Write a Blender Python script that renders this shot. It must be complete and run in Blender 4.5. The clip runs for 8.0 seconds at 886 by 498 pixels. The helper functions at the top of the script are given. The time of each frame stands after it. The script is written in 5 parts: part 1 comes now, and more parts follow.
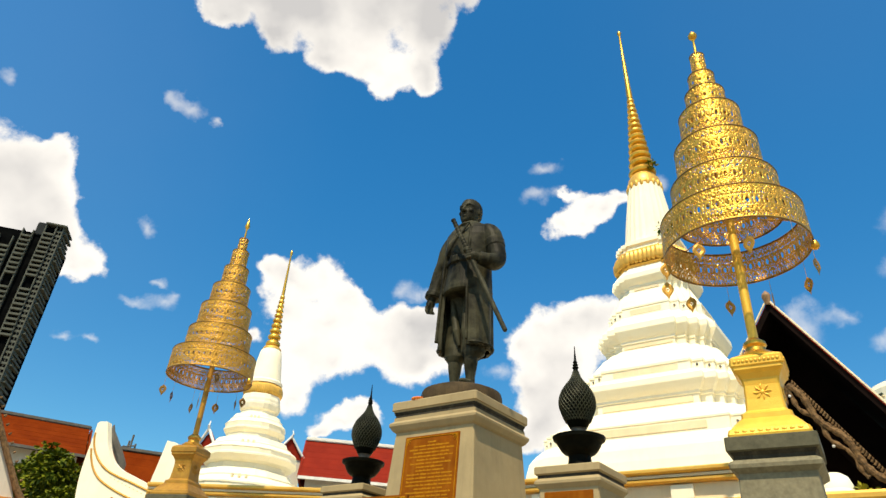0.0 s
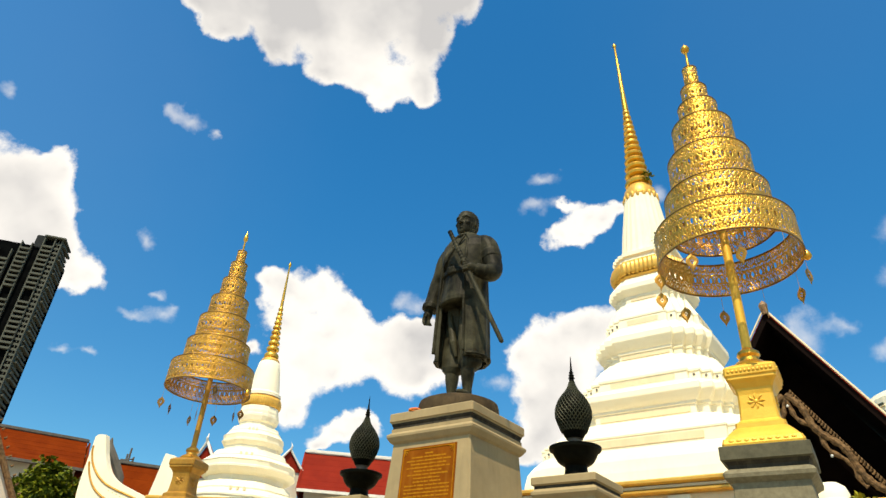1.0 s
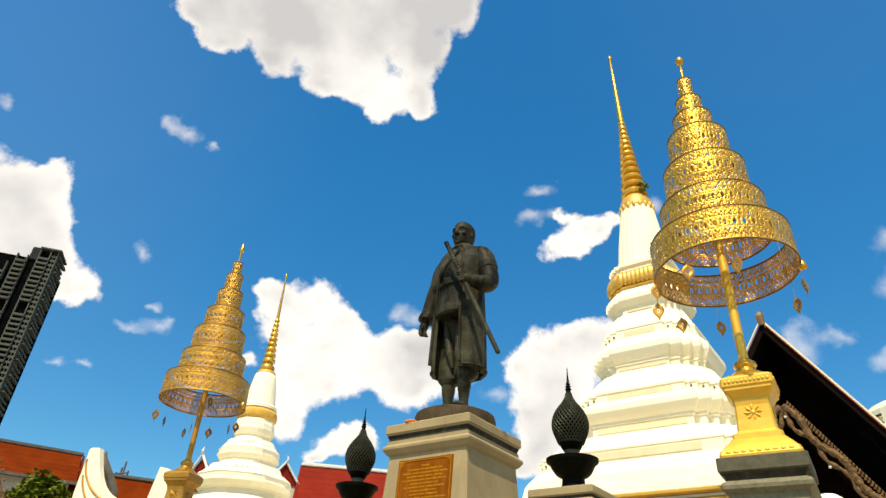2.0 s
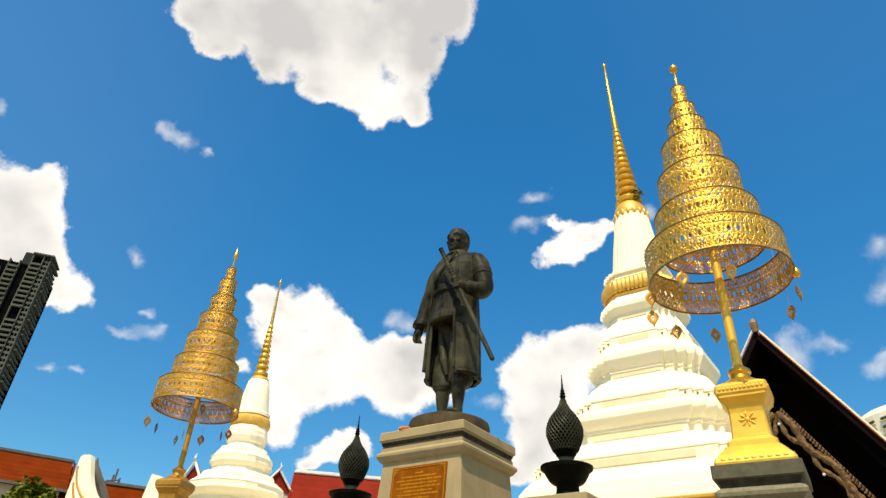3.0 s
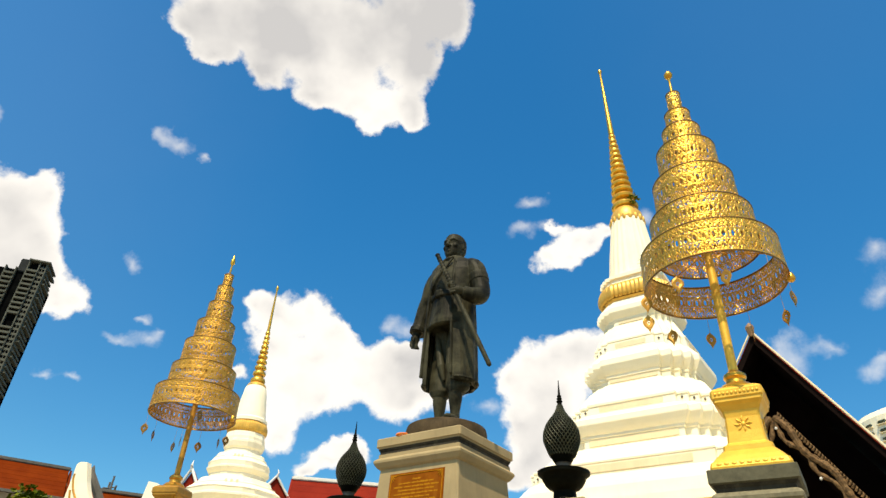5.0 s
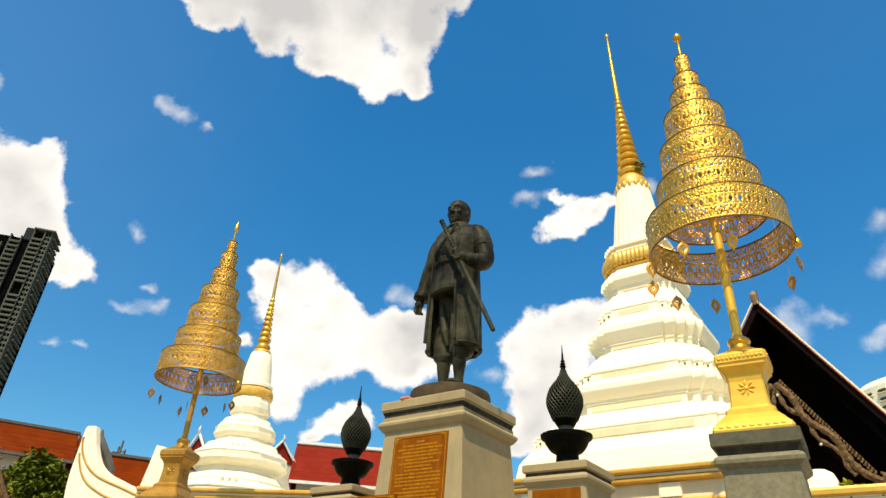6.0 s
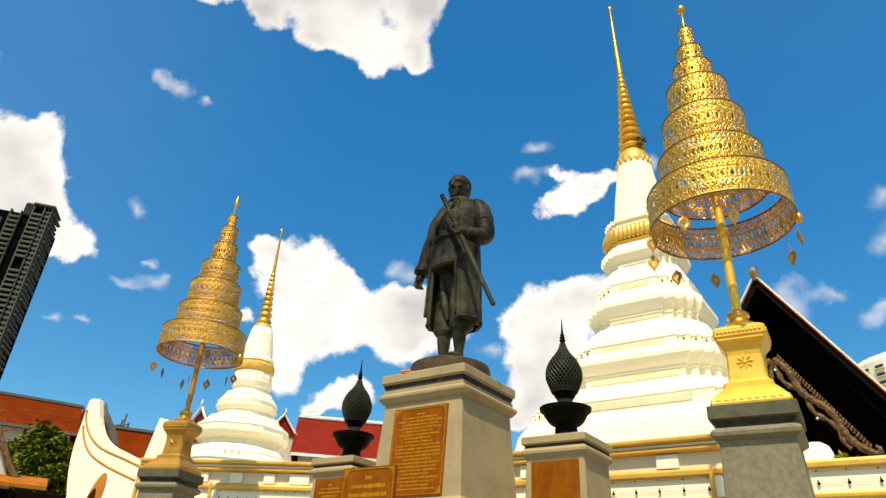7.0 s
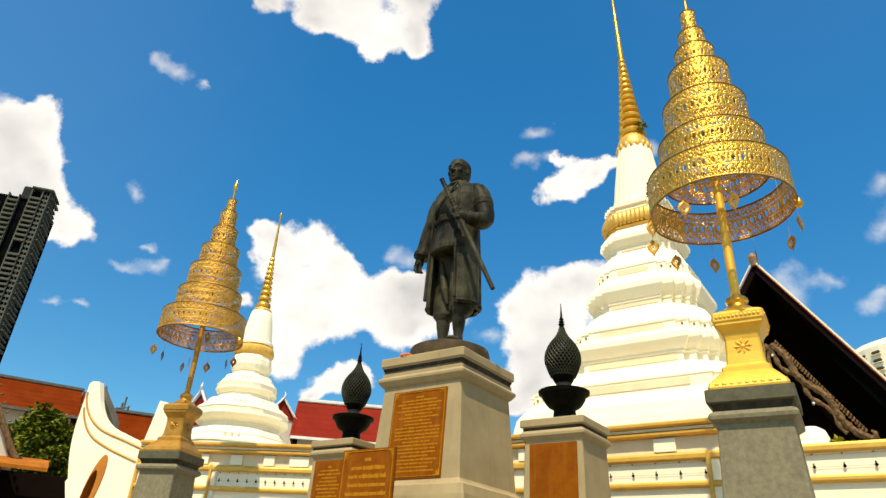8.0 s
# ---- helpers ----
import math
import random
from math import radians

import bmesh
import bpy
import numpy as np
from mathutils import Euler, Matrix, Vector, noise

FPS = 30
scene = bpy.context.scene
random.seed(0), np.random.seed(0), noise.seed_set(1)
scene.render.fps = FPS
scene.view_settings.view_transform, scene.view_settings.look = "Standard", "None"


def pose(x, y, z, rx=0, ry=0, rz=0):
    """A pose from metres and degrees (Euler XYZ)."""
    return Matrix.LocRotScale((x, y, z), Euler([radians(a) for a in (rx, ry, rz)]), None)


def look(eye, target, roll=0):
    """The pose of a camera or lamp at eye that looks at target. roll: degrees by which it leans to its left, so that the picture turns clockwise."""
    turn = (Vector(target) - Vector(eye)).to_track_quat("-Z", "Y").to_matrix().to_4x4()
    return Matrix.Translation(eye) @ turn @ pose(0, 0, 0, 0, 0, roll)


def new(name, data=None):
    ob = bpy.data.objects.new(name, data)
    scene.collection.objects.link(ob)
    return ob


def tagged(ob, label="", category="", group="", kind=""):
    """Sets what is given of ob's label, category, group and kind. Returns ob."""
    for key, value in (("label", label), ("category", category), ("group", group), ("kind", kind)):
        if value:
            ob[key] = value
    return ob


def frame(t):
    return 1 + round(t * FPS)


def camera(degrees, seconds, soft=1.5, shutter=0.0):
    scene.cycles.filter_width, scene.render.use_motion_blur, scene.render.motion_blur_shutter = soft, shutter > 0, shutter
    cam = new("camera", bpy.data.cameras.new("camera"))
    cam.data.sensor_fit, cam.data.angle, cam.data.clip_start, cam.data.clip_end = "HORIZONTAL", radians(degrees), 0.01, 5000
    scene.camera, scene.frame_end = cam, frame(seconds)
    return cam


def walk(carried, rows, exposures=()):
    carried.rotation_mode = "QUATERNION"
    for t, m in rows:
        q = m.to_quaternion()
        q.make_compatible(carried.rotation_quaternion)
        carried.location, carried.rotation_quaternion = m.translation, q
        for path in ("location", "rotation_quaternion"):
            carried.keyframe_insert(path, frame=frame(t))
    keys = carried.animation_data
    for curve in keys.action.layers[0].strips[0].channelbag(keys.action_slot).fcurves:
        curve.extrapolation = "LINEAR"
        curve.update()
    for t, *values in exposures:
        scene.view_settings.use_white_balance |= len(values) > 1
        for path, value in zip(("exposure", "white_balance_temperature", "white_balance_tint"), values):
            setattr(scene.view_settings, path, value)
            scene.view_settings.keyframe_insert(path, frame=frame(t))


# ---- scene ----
# ---------------------------------------------------------------- camera
cam = camera(68.5, 8.0, soft=1.45)
ROWS = [  # seconds, eye x, y, z, yaw, pitch, roll to the left
    (0.0, 0.000, 0.000, 1.500, 0.00, 30.74, 3.79),
    (0.5, 0.028, -0.043, 1.479, -0.05, 31.06, 3.75),
    (1.0, 0.025, -0.048, 1.481, -0.02, 31.71, 3.54),
    (1.5, 0.030, -0.047, 1.478, -0.11, 32.32, 3.43),
    (3.0, 0.035, -0.030, 1.484, -0.78, 33.33, 3.21),
    (3.5, 0.036, -0.049, 1.483, -1.04, 33.77, 3.13),
    (4.0, 0.036, -0.060, 1.488, -1.13, 34.29, 2.99),
    (4.5, 0.039, -0.061, 1.486, -1.14, 34.35, 2.87),
    (6.0, 0.038, -0.010, 1.463, -0.83, 31.09, 3.08),
    (6.5, 0.036, 0.002, 1.458, -0.83, 29.94, 3.18),
    (7.0, 0.038, 0.000, 1.450, -0.93, 28.98, 3.14),
    (7.5, 0.035, -0.003, 1.443, -1.08, 28.25, 3.13),
    (8.0, 0.032, 0.005, 1.438, -1.11, 27.70, 3.27),
]


def aim(x, y, z, yaw, pitch, roll):
    a, b = radians(yaw), radians(pitch)
    way = Vector((-math.sin(a) * math.cos(b), math.cos(a) * math.cos(b), math.sin(b)))
    return look((x, y, z), Vector((x, y, z)) + way, roll)


walk(cam, [(t, aim(*row)) for t, *row in ROWS], exposures=[(0.0, 0.27, 7400, 10), (8.0, 0.27, 7400, 10)])

# ---------------------------------------------------------------- sky and sun
SUN_AZ, SUN_EL = 196.0, 59.0     # degrees clockwise from +y, and above the horizon
world = bpy.data.worlds.new("sky")
scene.world = world
world.use_nodes = True
wt = world.node_tree
wt.nodes.clear()


def wnode(kind, **inputs):
    n = wt.nodes.new(kind)
    for k, val in inputs.items():
        n.inputs[k.replace("_", " ")].default_value = val
    return n


def wmath(op, a, b=None, c=None):
    n = wt.nodes.new("ShaderNodeMath")
    n.operation = op
    for i, val in enumerate((a, b, c)):
        if val is None:
            continue
        if isinstance(val, (int, float)):
            n.inputs[i].default_value = val
        else:
            wt.links.new(val, n.inputs[i])
    return n.outputs[0]


sky = wt.nodes.new("ShaderNodeTexSky")
sky.sky_type, sky.sun_disc = "NISHITA", False
sky.sun_elevation, sky.sun_rotation = radians(SUN_EL), radians(SUN_AZ)
sky.air_density, sky.dust_density, sky.ozone_density = 1.0, 0.7, 3.0
tone = wnode("ShaderNodeHueSaturation", Hue=0.502, Saturation=1.28, Value=1.0)
wt.links.new(sky.outputs[0], tone.inputs["Color"])
coord = wt.nodes.new("ShaderNodeTexCoord")
warp = wnode("ShaderNodeTexNoise", Scale=15.0, Detail=5.0, Roughness=0.55)
wt.links.new(coord.outputs["Generated"], warp.inputs["Vector"])
shift = wt.nodes.new("ShaderNodeVectorMath")
shift.operation = "MULTIPLY_ADD"
wt.links.new(warp.outputs["Color"], shift.inputs[0])
shift.inputs[1].default_value = (0.07, 0.07, 0.07)
wt.links.new(coord.outputs["Generated"], shift.inputs[2])
# cumulus clumps, cloud by cloud: azimuth, elevation (degrees), half width, half height
HIGH_CLOUD = [
    (-30.4, 48.9, 3.1, 2.5), (-30.6, 47.0, 1.9, 1.5), (-27.2, 48.1, 2.6, 2.4), (-27.1, 46.0, 1.5, 1.1), (-22.3, 49.4, 4.0, 3.3),
    (-21.5, 45.9, 1.6, 1.6), (-16.7, 49.8, 5.1, 4.0), (-15.2, 45.3, 2.6, 1.6), (-10.8, 49.8, 5.2, 4.1), (-9.8, 45.7, 2.9, 2.1),
    (-7.8, 44.5, 1.7, 1.3), (-4.6, 45.8, 2.4, 1.8), (-3.1, 45.2, 1.4, 1.1), (-3.7, 49.6, 1.9, 2.8), (-3.9, 52.8, 3.3, 2.7),
    (0.7, 53.5, 1.9, 1.6), (-16.1, 56.2, 11.2, 3.3), (0.4, 57.0, 2.3, 2.5), (-26.5, 53.3, 6.4, 2.9),
]
TOWER_CLOUD = [
    (-38.3, 29.2, 3.1, 2.7), (-36.8, 30.7, 1.6, 1.6), (-35.7, 27.4, 2.5, 2.5), (-33.3, 25.1, 1.8, 2.1), (-31.1, 23.7, 1.4, 1.6),
    (-36.4, 25.4, 2.8, 3.3), (-32.4, 23.3, 1.6, 1.3), (-40.4, 26.9, 3.2, 4.0),
]
MIDDLE_CLOUD = [
    (-16.6, 26.7, 1.5, 1.8), (-14.5, 26.8, 2.3, 2.0), (-11.6, 27.2, 2.0, 2.0), (-14.9, 23.8, 2.2, 1.9), (-9.4, 25.5, 1.9, 1.7),
    (-10.9, 23.4, 4.2, 2.8), (-6.5, 23.9, 3.4, 2.0), (-2.8, 23.8, 2.9, 1.9), (-5.7, 21.6, 4.3, 2.4), (-0.6, 23.9, 2.0, 1.4),
    (-1.4, 20.5, 2.9, 2.1), (-12.6, 20.4, 2.8, 2.8), (-12.4, 17.2, 1.8, 1.7), (-9.5, 19.8, 3.3, 1.8), (2.1, 21.6, 2.4, 1.9),
    (-16.9, 21.1, 1.1, 1.0), (-7.8, 15.4, 2.8, 1.2), (-6.5, 16.4, 1.8, 1.0), (-9.5, 14.4, 1.6, 0.8), (-4.9, 15.7, 1.4, 1.0),
]
STUPA_CLOUD = [
    (7.9, 22.7, 2.0, 1.8), (10.0, 24.1, 1.9, 1.7), (12.4, 24.6, 2.4, 2.0), (14.8, 24.5, 2.1, 2.1), (10.4, 21.3, 3.6, 2.3),
    (12.9, 20.8, 2.8, 2.8), (8.8, 19.0, 2.4, 1.7), (9.3, 16.3, 2.3, 2.2), (7.8, 14.9, 1.9, 1.5), (12.2, 17.2, 2.8, 2.7),
    (17.2, 23.4, 2.3, 2.8), (14.6, 34.7, 1.7, 1.2), (16.6, 34.5, 1.7, 1.1), (13.9, 33.2, 1.8, 1.2), (12.1, 32.4, 1.8, 1.2),
    (12.9, 35.8, 1.0, 0.7), (18.7, 34.8, 1.4, 1.0),
]
CLOUDS = HIGH_CLOUD + TOWER_CLOUD + MIDDLE_CLOUD + STUPA_CLOUD
WISPS = [
    (-27.7, 38.0, 1.2, 1.0), (-29.1, 38.6, 0.8, 0.8), (-25.4, 37.4, 0.5, 0.5), (-27.6, 27.8, 1.0, 0.8), (-25.6, 22.3, 1.5, 0.8),
    (-24.8, 23.1, 0.9, 0.7), (-27.4, 21.6, 1.1, 0.6), (-26.2, 23.9, 0.6, 0.5), (-31.1, 18.0, 1.1, 0.4), (-28.9, 18.1, 0.9, 0.4),
    (10.3, 37.8, 1.6, 0.8), (9.6, 35.2, 1.7, 0.9), (12.1, 35.9, 1.0, 0.6),
]
FAR_WISPS = [
    (40.0, 28.4, 1.3, 1.2), (39.5, 26.0, 1.4, 1.1), (31.9, 22.3, 2.1, 1.6), (31.4, 23.5, 1.1, 0.9), (34.8, 22.8, 1.1, 0.8),
    (37.2, 20.6, 1.2, 1.1), (38.0, 21.3, 0.8, 0.8), (-42.0, 34.9, 0.8, 0.8), (22.0, 35.6, 1.1, 1.1), (-3.1, 26.6, 1.3, 1.1),
    (-1.9, 26.7, 0.7, 0.8), (5.8, 19.9, 1.4, 0.9),
]


def clumps(group, grow):
    total = None
    for az, el, rw, rh in group:
        a, b = radians(az), radians(el)
        spot = wnode("ShaderNodeMapping", Rotation=(b, 0.0, -a), Scale=(radians(rw) * grow, 0.35, radians(rh) * grow),
                     Location=(math.sin(a) * math.cos(b) + 0.035, math.cos(a) * math.cos(b) + 0.035, math.sin(b) + 0.035))
        spot.vector_type = "TEXTURE"
        wt.links.new(shift.outputs[0], spot.inputs["Vector"])
        ball = wt.nodes.new("ShaderNodeTexGradient")
        ball.gradient_type = "SPHERICAL"
        wt.links.new(spot.outputs[0], ball.inputs["Vector"])
        keep = wmath("SUBTRACT", 1.0, ball.outputs["Fac"])
        total = keep if total is None else wmath("MULTIPLY", total, keep)
    return wmath("SUBTRACT", 1.0, total)


def covering(value, low, high, most):
    r = wnode("ShaderNodeMapRange", From_Min=low, From_Max=high, To_Max=most)
    r.interpolation_type = "SMOOTHSTEP"
    wt.links.new(value, r.inputs["Value"])
    return r.outputs[0]


fine = wnode("ShaderNodeTexNoise", Scale=24.0, Detail=9.0, Roughness=0.64)
wt.links.new(coord.outputs["Generated"], fine.inputs["Vector"])
rough_edge = wmath("MULTIPLY", wmath("SUBTRACT", fine.outputs["Fac"], 0.5), 0.85)
heap = clumps(CLOUDS, 1.31)
dens = wmath("ADD", heap, wmath("MULTIPLY", rough_edge, covering(heap, 0.02, 0.30, 1.0)))
sparse = clumps(WISPS + FAR_WISPS, 1.35)
thin = wmath("ADD", sparse, wmath("MULTIPLY", wmath("MULTIPLY", rough_edge, 1.3), covering(sparse, 0.02, 0.30, 1.0)))
# the same broken cumulus goes on over the rest of the sky
field = wnode("ShaderNodeTexNoise", Scale=2.6, Detail=8.0, Roughness=0.55)
wt.links.new(coord.outputs["Generated"], field.inputs["Vector"])
axes = wt.nodes.new("ShaderNodeSeparateXYZ")
wt.links.new(coord.outputs["Generated"], axes.inputs[0])
rest = wmath("MULTIPLY", covering(field.outputs["Fac"], 0.50, 0.64, 1.0), covering(wmath("MULTIPLY", axes.outputs["Y"], -1.0), -0.12, 0.1, 1.0))
# a thin veil of high haze on both sides
veil = wmath("ADD", covering(clumps([(-46.0, 36.0, 16.0, 17.0)], 1.9), 0.0, 0.9, 0.03), covering(clumps([(44.0, 50.0, 12.0, 12.0)], 1.9), 0.0, 0.9, 0.012))
cover = wmath("MAXIMUM", wmath("MAXIMUM", rest, veil), wmath("MAXIMUM", covering(dens, 0.28, 0.66, 1.0), covering(thin, 0.18, 1.15, 0.50)))
soft_shade = wnode("ShaderNodeTexNoise", Scale=7.0, Detail=4.0, Roughness=0.5)
wt.links.new(coord.outputs["Generated"], soft_shade.inputs["Vector"])
body = wnode("ShaderNodeMapRange", From_Min=0.62, From_Max=1.42, To_Min=0.0, To_Max=1.0)
wt.links.new(wmath("ADD", wmath("ADD", wmath("ADD", heap, covering(axes.outputs["Z"], 0.66, 0.80, 0.55)), covering(wmath("MULTIPLY", axes.outputs["X"], -1.0), 0.42, 0.62, 0.35)), wmath("MULTIPLY", wmath("SUBTRACT", soft_shade.outputs["Fac"], 0.5), 2.2)), body.inputs["Value"])
white = wt.nodes.new("ShaderNodeMix")
white.data_type = "RGBA"
white.inputs["A"].default_value, white.inputs["B"].default_value = (1.05, 1.07, 1.10, 1), (0.61, 0.635, 0.69, 1)
wt.links.new(body.outputs[0], white.inputs["Factor"])
blue_bg, cloud_bg = wnode("ShaderNodeBackground", Strength=0.077), wnode("ShaderNodeBackground", Strength=0.84)
clear = wt.nodes.new("ShaderNodeMix")      # deep tropical blue
clear.data_type, clear.blend_type = "RGBA", "MULTIPLY"
clear.inputs["Factor"].default_value = 1.0
hazy = wt.nodes.new("ShaderNodeMix")       # paler towards the horizon
hazy.data_type = "RGBA"
hazy.inputs["A"].default_value, hazy.inputs["B"].default_value = (0.98, 1.72, 1.78, 1), (0.50, 2.08, 2.24, 1)
wt.links.new(covering(axes.outputs["Z"], 0.12, 0.66, 1.0), hazy.inputs["Factor"])
wt.links.new(hazy.outputs["Result"], clear.inputs["B"])
wt.links.new(tone.outputs[0], clear.inputs["A"])
wt.links.new(clear.outputs["Result"], blue_bg.inputs["Color"])
wt.links.new(white.outputs["Result"], cloud_bg.inputs["Color"])
both, wout = wt.nodes.new("ShaderNodeMixShader"), wt.nodes.new("ShaderNodeOutputWorld")
wt.links.new(cover, both.inputs["Fac"])
wt.links.new(blue_bg.outputs[0], both.inputs[1])
wt.links.new(cloud_bg.outputs[0], both.inputs[2])
wt.links.new(both.outputs[0], wout.inputs["Surface"])

lamp = bpy.data.lights.new("sun", "SUN")
lamp.energy, lamp.angle, lamp.color = 5.0, radians(0.53), (1.0, 0.90, 0.72)
sun_way = Vector((math.sin(radians(SUN_AZ)) * math.cos(radians(SUN_EL)), math.cos(radians(SUN_AZ)) * math.cos(radians(SUN_EL)), math.sin(radians(SUN_EL))))
new("sun", lamp).matrix_world = look(sun_way * 50, (0, 0, 0))

# ---------------------------------------------------------------- materials


def material(name, one, two, rough=0.6, metal=0.0, scale=6.0, grain=90.0, bump=0.15, mix=(0.35, 0.7), streak=0.0, third=None, spec=0.5, islands=0.0):
    """Two colours mixed by a broad and a fine noise, with fine relief. streak: rain marks that run down."""
    m = bpy.data.materials.new(name)
    m.use_nodes = True
    t = m.node_tree
    b = t.nodes["Principled BSDF"]
    b.inputs["Roughness"].default_value, b.inputs["Metallic"].default_value = rough, metal
    b.inputs["Specular IOR Level"].default_value = spec
    tc = t.nodes.new("ShaderNodeTexCoord")

    def noisy(sc, detail, stretch=None):
        n = t.nodes.new("ShaderNodeTexNoise")
        n.inputs["Scale"].default_value, n.inputs["Detail"].default_value, n.inputs["Roughness"].default_value = sc, detail, 0.62
        if stretch:
            mp = t.nodes.new("ShaderNodeMapping")
            mp.inputs["Scale"].default_value = stretch
            t.links.new(tc.outputs["Object"], mp.inputs["Vector"])
            t.links.new(mp.outputs[0], n.inputs["Vector"])
        else:
            t.links.new(tc.outputs["Object"], n.inputs["Vector"])
        return n.outputs["Fac"]

    def ramp(src, lo, hi):
        r = t.nodes.new("ShaderNodeMapRange")
        r.inputs["From Min"].default_value, r.inputs["From Max"].default_value = lo, hi
        t.links.new(src, r.inputs["Value"])
        return r.outputs[0]

    def blend(fac, a, c):
        x = t.nodes.new("ShaderNodeMix")
        x.data_type = "RGBA"
        t.links.new(fac, x.inputs["Factor"])
        for key, val in (("A", a), ("B", c)):
            if isinstance(val, tuple):
                x.inputs[key].default_value = (*val, 1)
            else:
                t.links.new(val, x.inputs[key])
        return x.outputs["Result"]

    def times(fac, k):
        x = t.nodes.new("ShaderNodeMath")
        x.operation = "MULTIPLY"
        x.inputs[1].default_value = k
        t.links.new(fac, x.inputs[0])
        return x.outputs[0]

    broad, small = noisy(scale, 5), noisy(grain, 3)
    colour = blend(ramp(broad, *mix), one, two)
    colour = blend(times(ramp(small, 0.4, 0.75), 0.35), colour, two)
    if streak:
        colour = blend(times(ramp(noisy(5.0, 5, (3.0, 3.0, 0.22)), 0.52, 0.78), streak), colour, third or two)
    if islands:
        geo = t.nodes.new("ShaderNodeNewGeometry")
        colour = blend(times(geo.outputs["Random Per Island"], islands), colour, third or two)
    t.links.new(colour, b.inputs["Base Color"])
    rr = t.nodes.new("ShaderNodeMapRange")
    rr.inputs["To Min"].default_value, rr.inputs["To Max"].default_value = max(0.03, rough - 0.1), min(1.0, rough + 0.12)
    t.links.new(broad, rr.inputs["Value"])
    t.links.new(rr.outputs[0], b.inputs["Roughness"])
    if bump:
        bp = t.nodes.new("ShaderNodeBump")
        bp.inputs["Strength"].default_value, bp.inputs["Distance"].default_value = bump, 0.01
        t.links.new(small, bp.inputs["Height"])
        t.links.new(bp.outputs[0], b.inputs["Normal"])
    return m


WHITEWASH = material("whitewashed plaster", (0.88, 0.81, 0.625), (0.85, 0.765, 0.555), 0.75, scale=2.2, bump=0.12, streak=0.25, third=(0.72, 0.63, 0.45), spec=0.25)
CREAM = material("cream plaster", (0.78, 0.66, 0.44), (0.70, 0.57, 0.36), 0.7, scale=3, bump=0.1, streak=0.3, third=(0.5, 0.42, 0.3))
GOLDPAINT = material("gold paint on plaster", (0.78, 0.46, 0.09), (0.62, 0.34, 0.06), 0.42, 0.35, scale=5, bump=0.12, streak=0.25, third=(0.4, 0.22, 0.06), spec=0.4)
GOLD = material("gilded metal", (0.88, 0.47, 0.066), (0.62, 0.30, 0.036), 0.30, 0.84, scale=7, grain=60, bump=0.14)
SPIREGOLD = material("gilded spire", (0.85, 0.49, 0.07), (0.60, 0.30, 0.04), 0.33, 0.7, scale=5, grain=50, bump=0.2, streak=0.3, third=(0.3, 0.15, 0.03))
GOLDOLD = material("weathered gilded metal", (0.74, 0.385, 0.058), (0.48, 0.235, 0.036), 0.40, 0.75, scale=7, grain=60, bump=0.35)
GRANITE = material("grey granite", (0.235, 0.205, 0.128), (0.13, 0.114, 0.071), 0.65, scale=30, grain=220, bump=0.15, mix=(0.3, 0.75), streak=0.45, third=(0.08, 0.07, 0.044), spec=0.15)
MARBLE = material("pale weathered stone", (0.37, 0.282, 0.150), (0.285, 0.218, 0.118), 0.7, scale=3.5, grain=160, bump=0.1, streak=0.32, third=(0.175, 0.137, 0.075), spec=0.15)
# near-black stone for the recessed necks of all pedestals
NECKSTONE = material("near-black neck stone", (0.055, 0.046, 0.030), (0.020, 0.017, 0.012), 0.75, scale=9, grain=140, bump=0.2, spec=0.15, streak=0.5, third=(0.12, 0.10, 0.065))
BRONZE = material("dark patinated bronze", (0.064, 0.060, 0.036), (0.0085, 0.0082, 0.0048), 0.5, 0.0, scale=3.2, grain=60, bump=0.18, mix=(0.36, 0.60), streak=0.35, third=(0.125, 0.122, 0.076), spec=0.08)
OLDGILT = material("dull old gilding", (0.50, 0.255, 0.030), (0.33, 0.155, 0.019), 0.45, 0.45, scale=9, grain=60, bump=0.3, streak=0.4, third=(0.22, 0.115, 0.022))
EAVEPAINT = material("brown-orange eave paint", (0.42, 0.135, 0.007), (0.28, 0.082, 0.006), 0.7, scale=4, streak=0.5, third=(0.1, 0.035, 0.008), spec=0.15)
RUSTY = material("rust-brown bronze", (0.085, 0.058, 0.030), (0.04, 0.028, 0.016), 0.7, 0.0, scale=7, grain=70, bump=0.3, streak=0.6, third=(0.02, 0.017, 0.011), spec=0.10)
IRON = material("black lacquered metal", (0.005, 0.0054, 0.003), (0.002, 0.0023, 0.0015), 0.5, 0.0, scale=14, grain=120, bump=0.25, spec=0.04)
# paler version of the black metal, the ribs' highlights put into the colour
LITRIBS = material("green-black metal ribs, lightened as if lit", (0.055, 0.057, 0.034), (0.022, 0.023, 0.014), 0.45, 0.2, scale=14, grain=120, bump=0.2, spec=0.15)
PLAQUE = material("red-brown enamelled plaque", (0.25, 0.072, 0.004), (0.155, 0.040, 0.003), 0.6, 0.0, scale=5, grain=60, bump=0.05, spec=0.05, streak=0.4, third=(0.32, 0.125, 0.014))
LETTER = material("gilt lettering", (0.40, 0.175, 0.010), (0.30, 0.115, 0.007), 0.6, 0.0, scale=20, bump=0.05, spec=0.04)
ROOFRED = material("glazed red roof tile", (0.21, 0.016, 0.006), (0.15, 0.011, 0.005), 0.75, scale=1.3, grain=16, bump=0.3, third=(0.26, 0.035, 0.012), streak=0.2, spec=0.08)
ROOFEDGE = material("white glazed ridge", (0.72, 0.70, 0.64), (0.55, 0.53, 0.48), 0.5, scale=5)
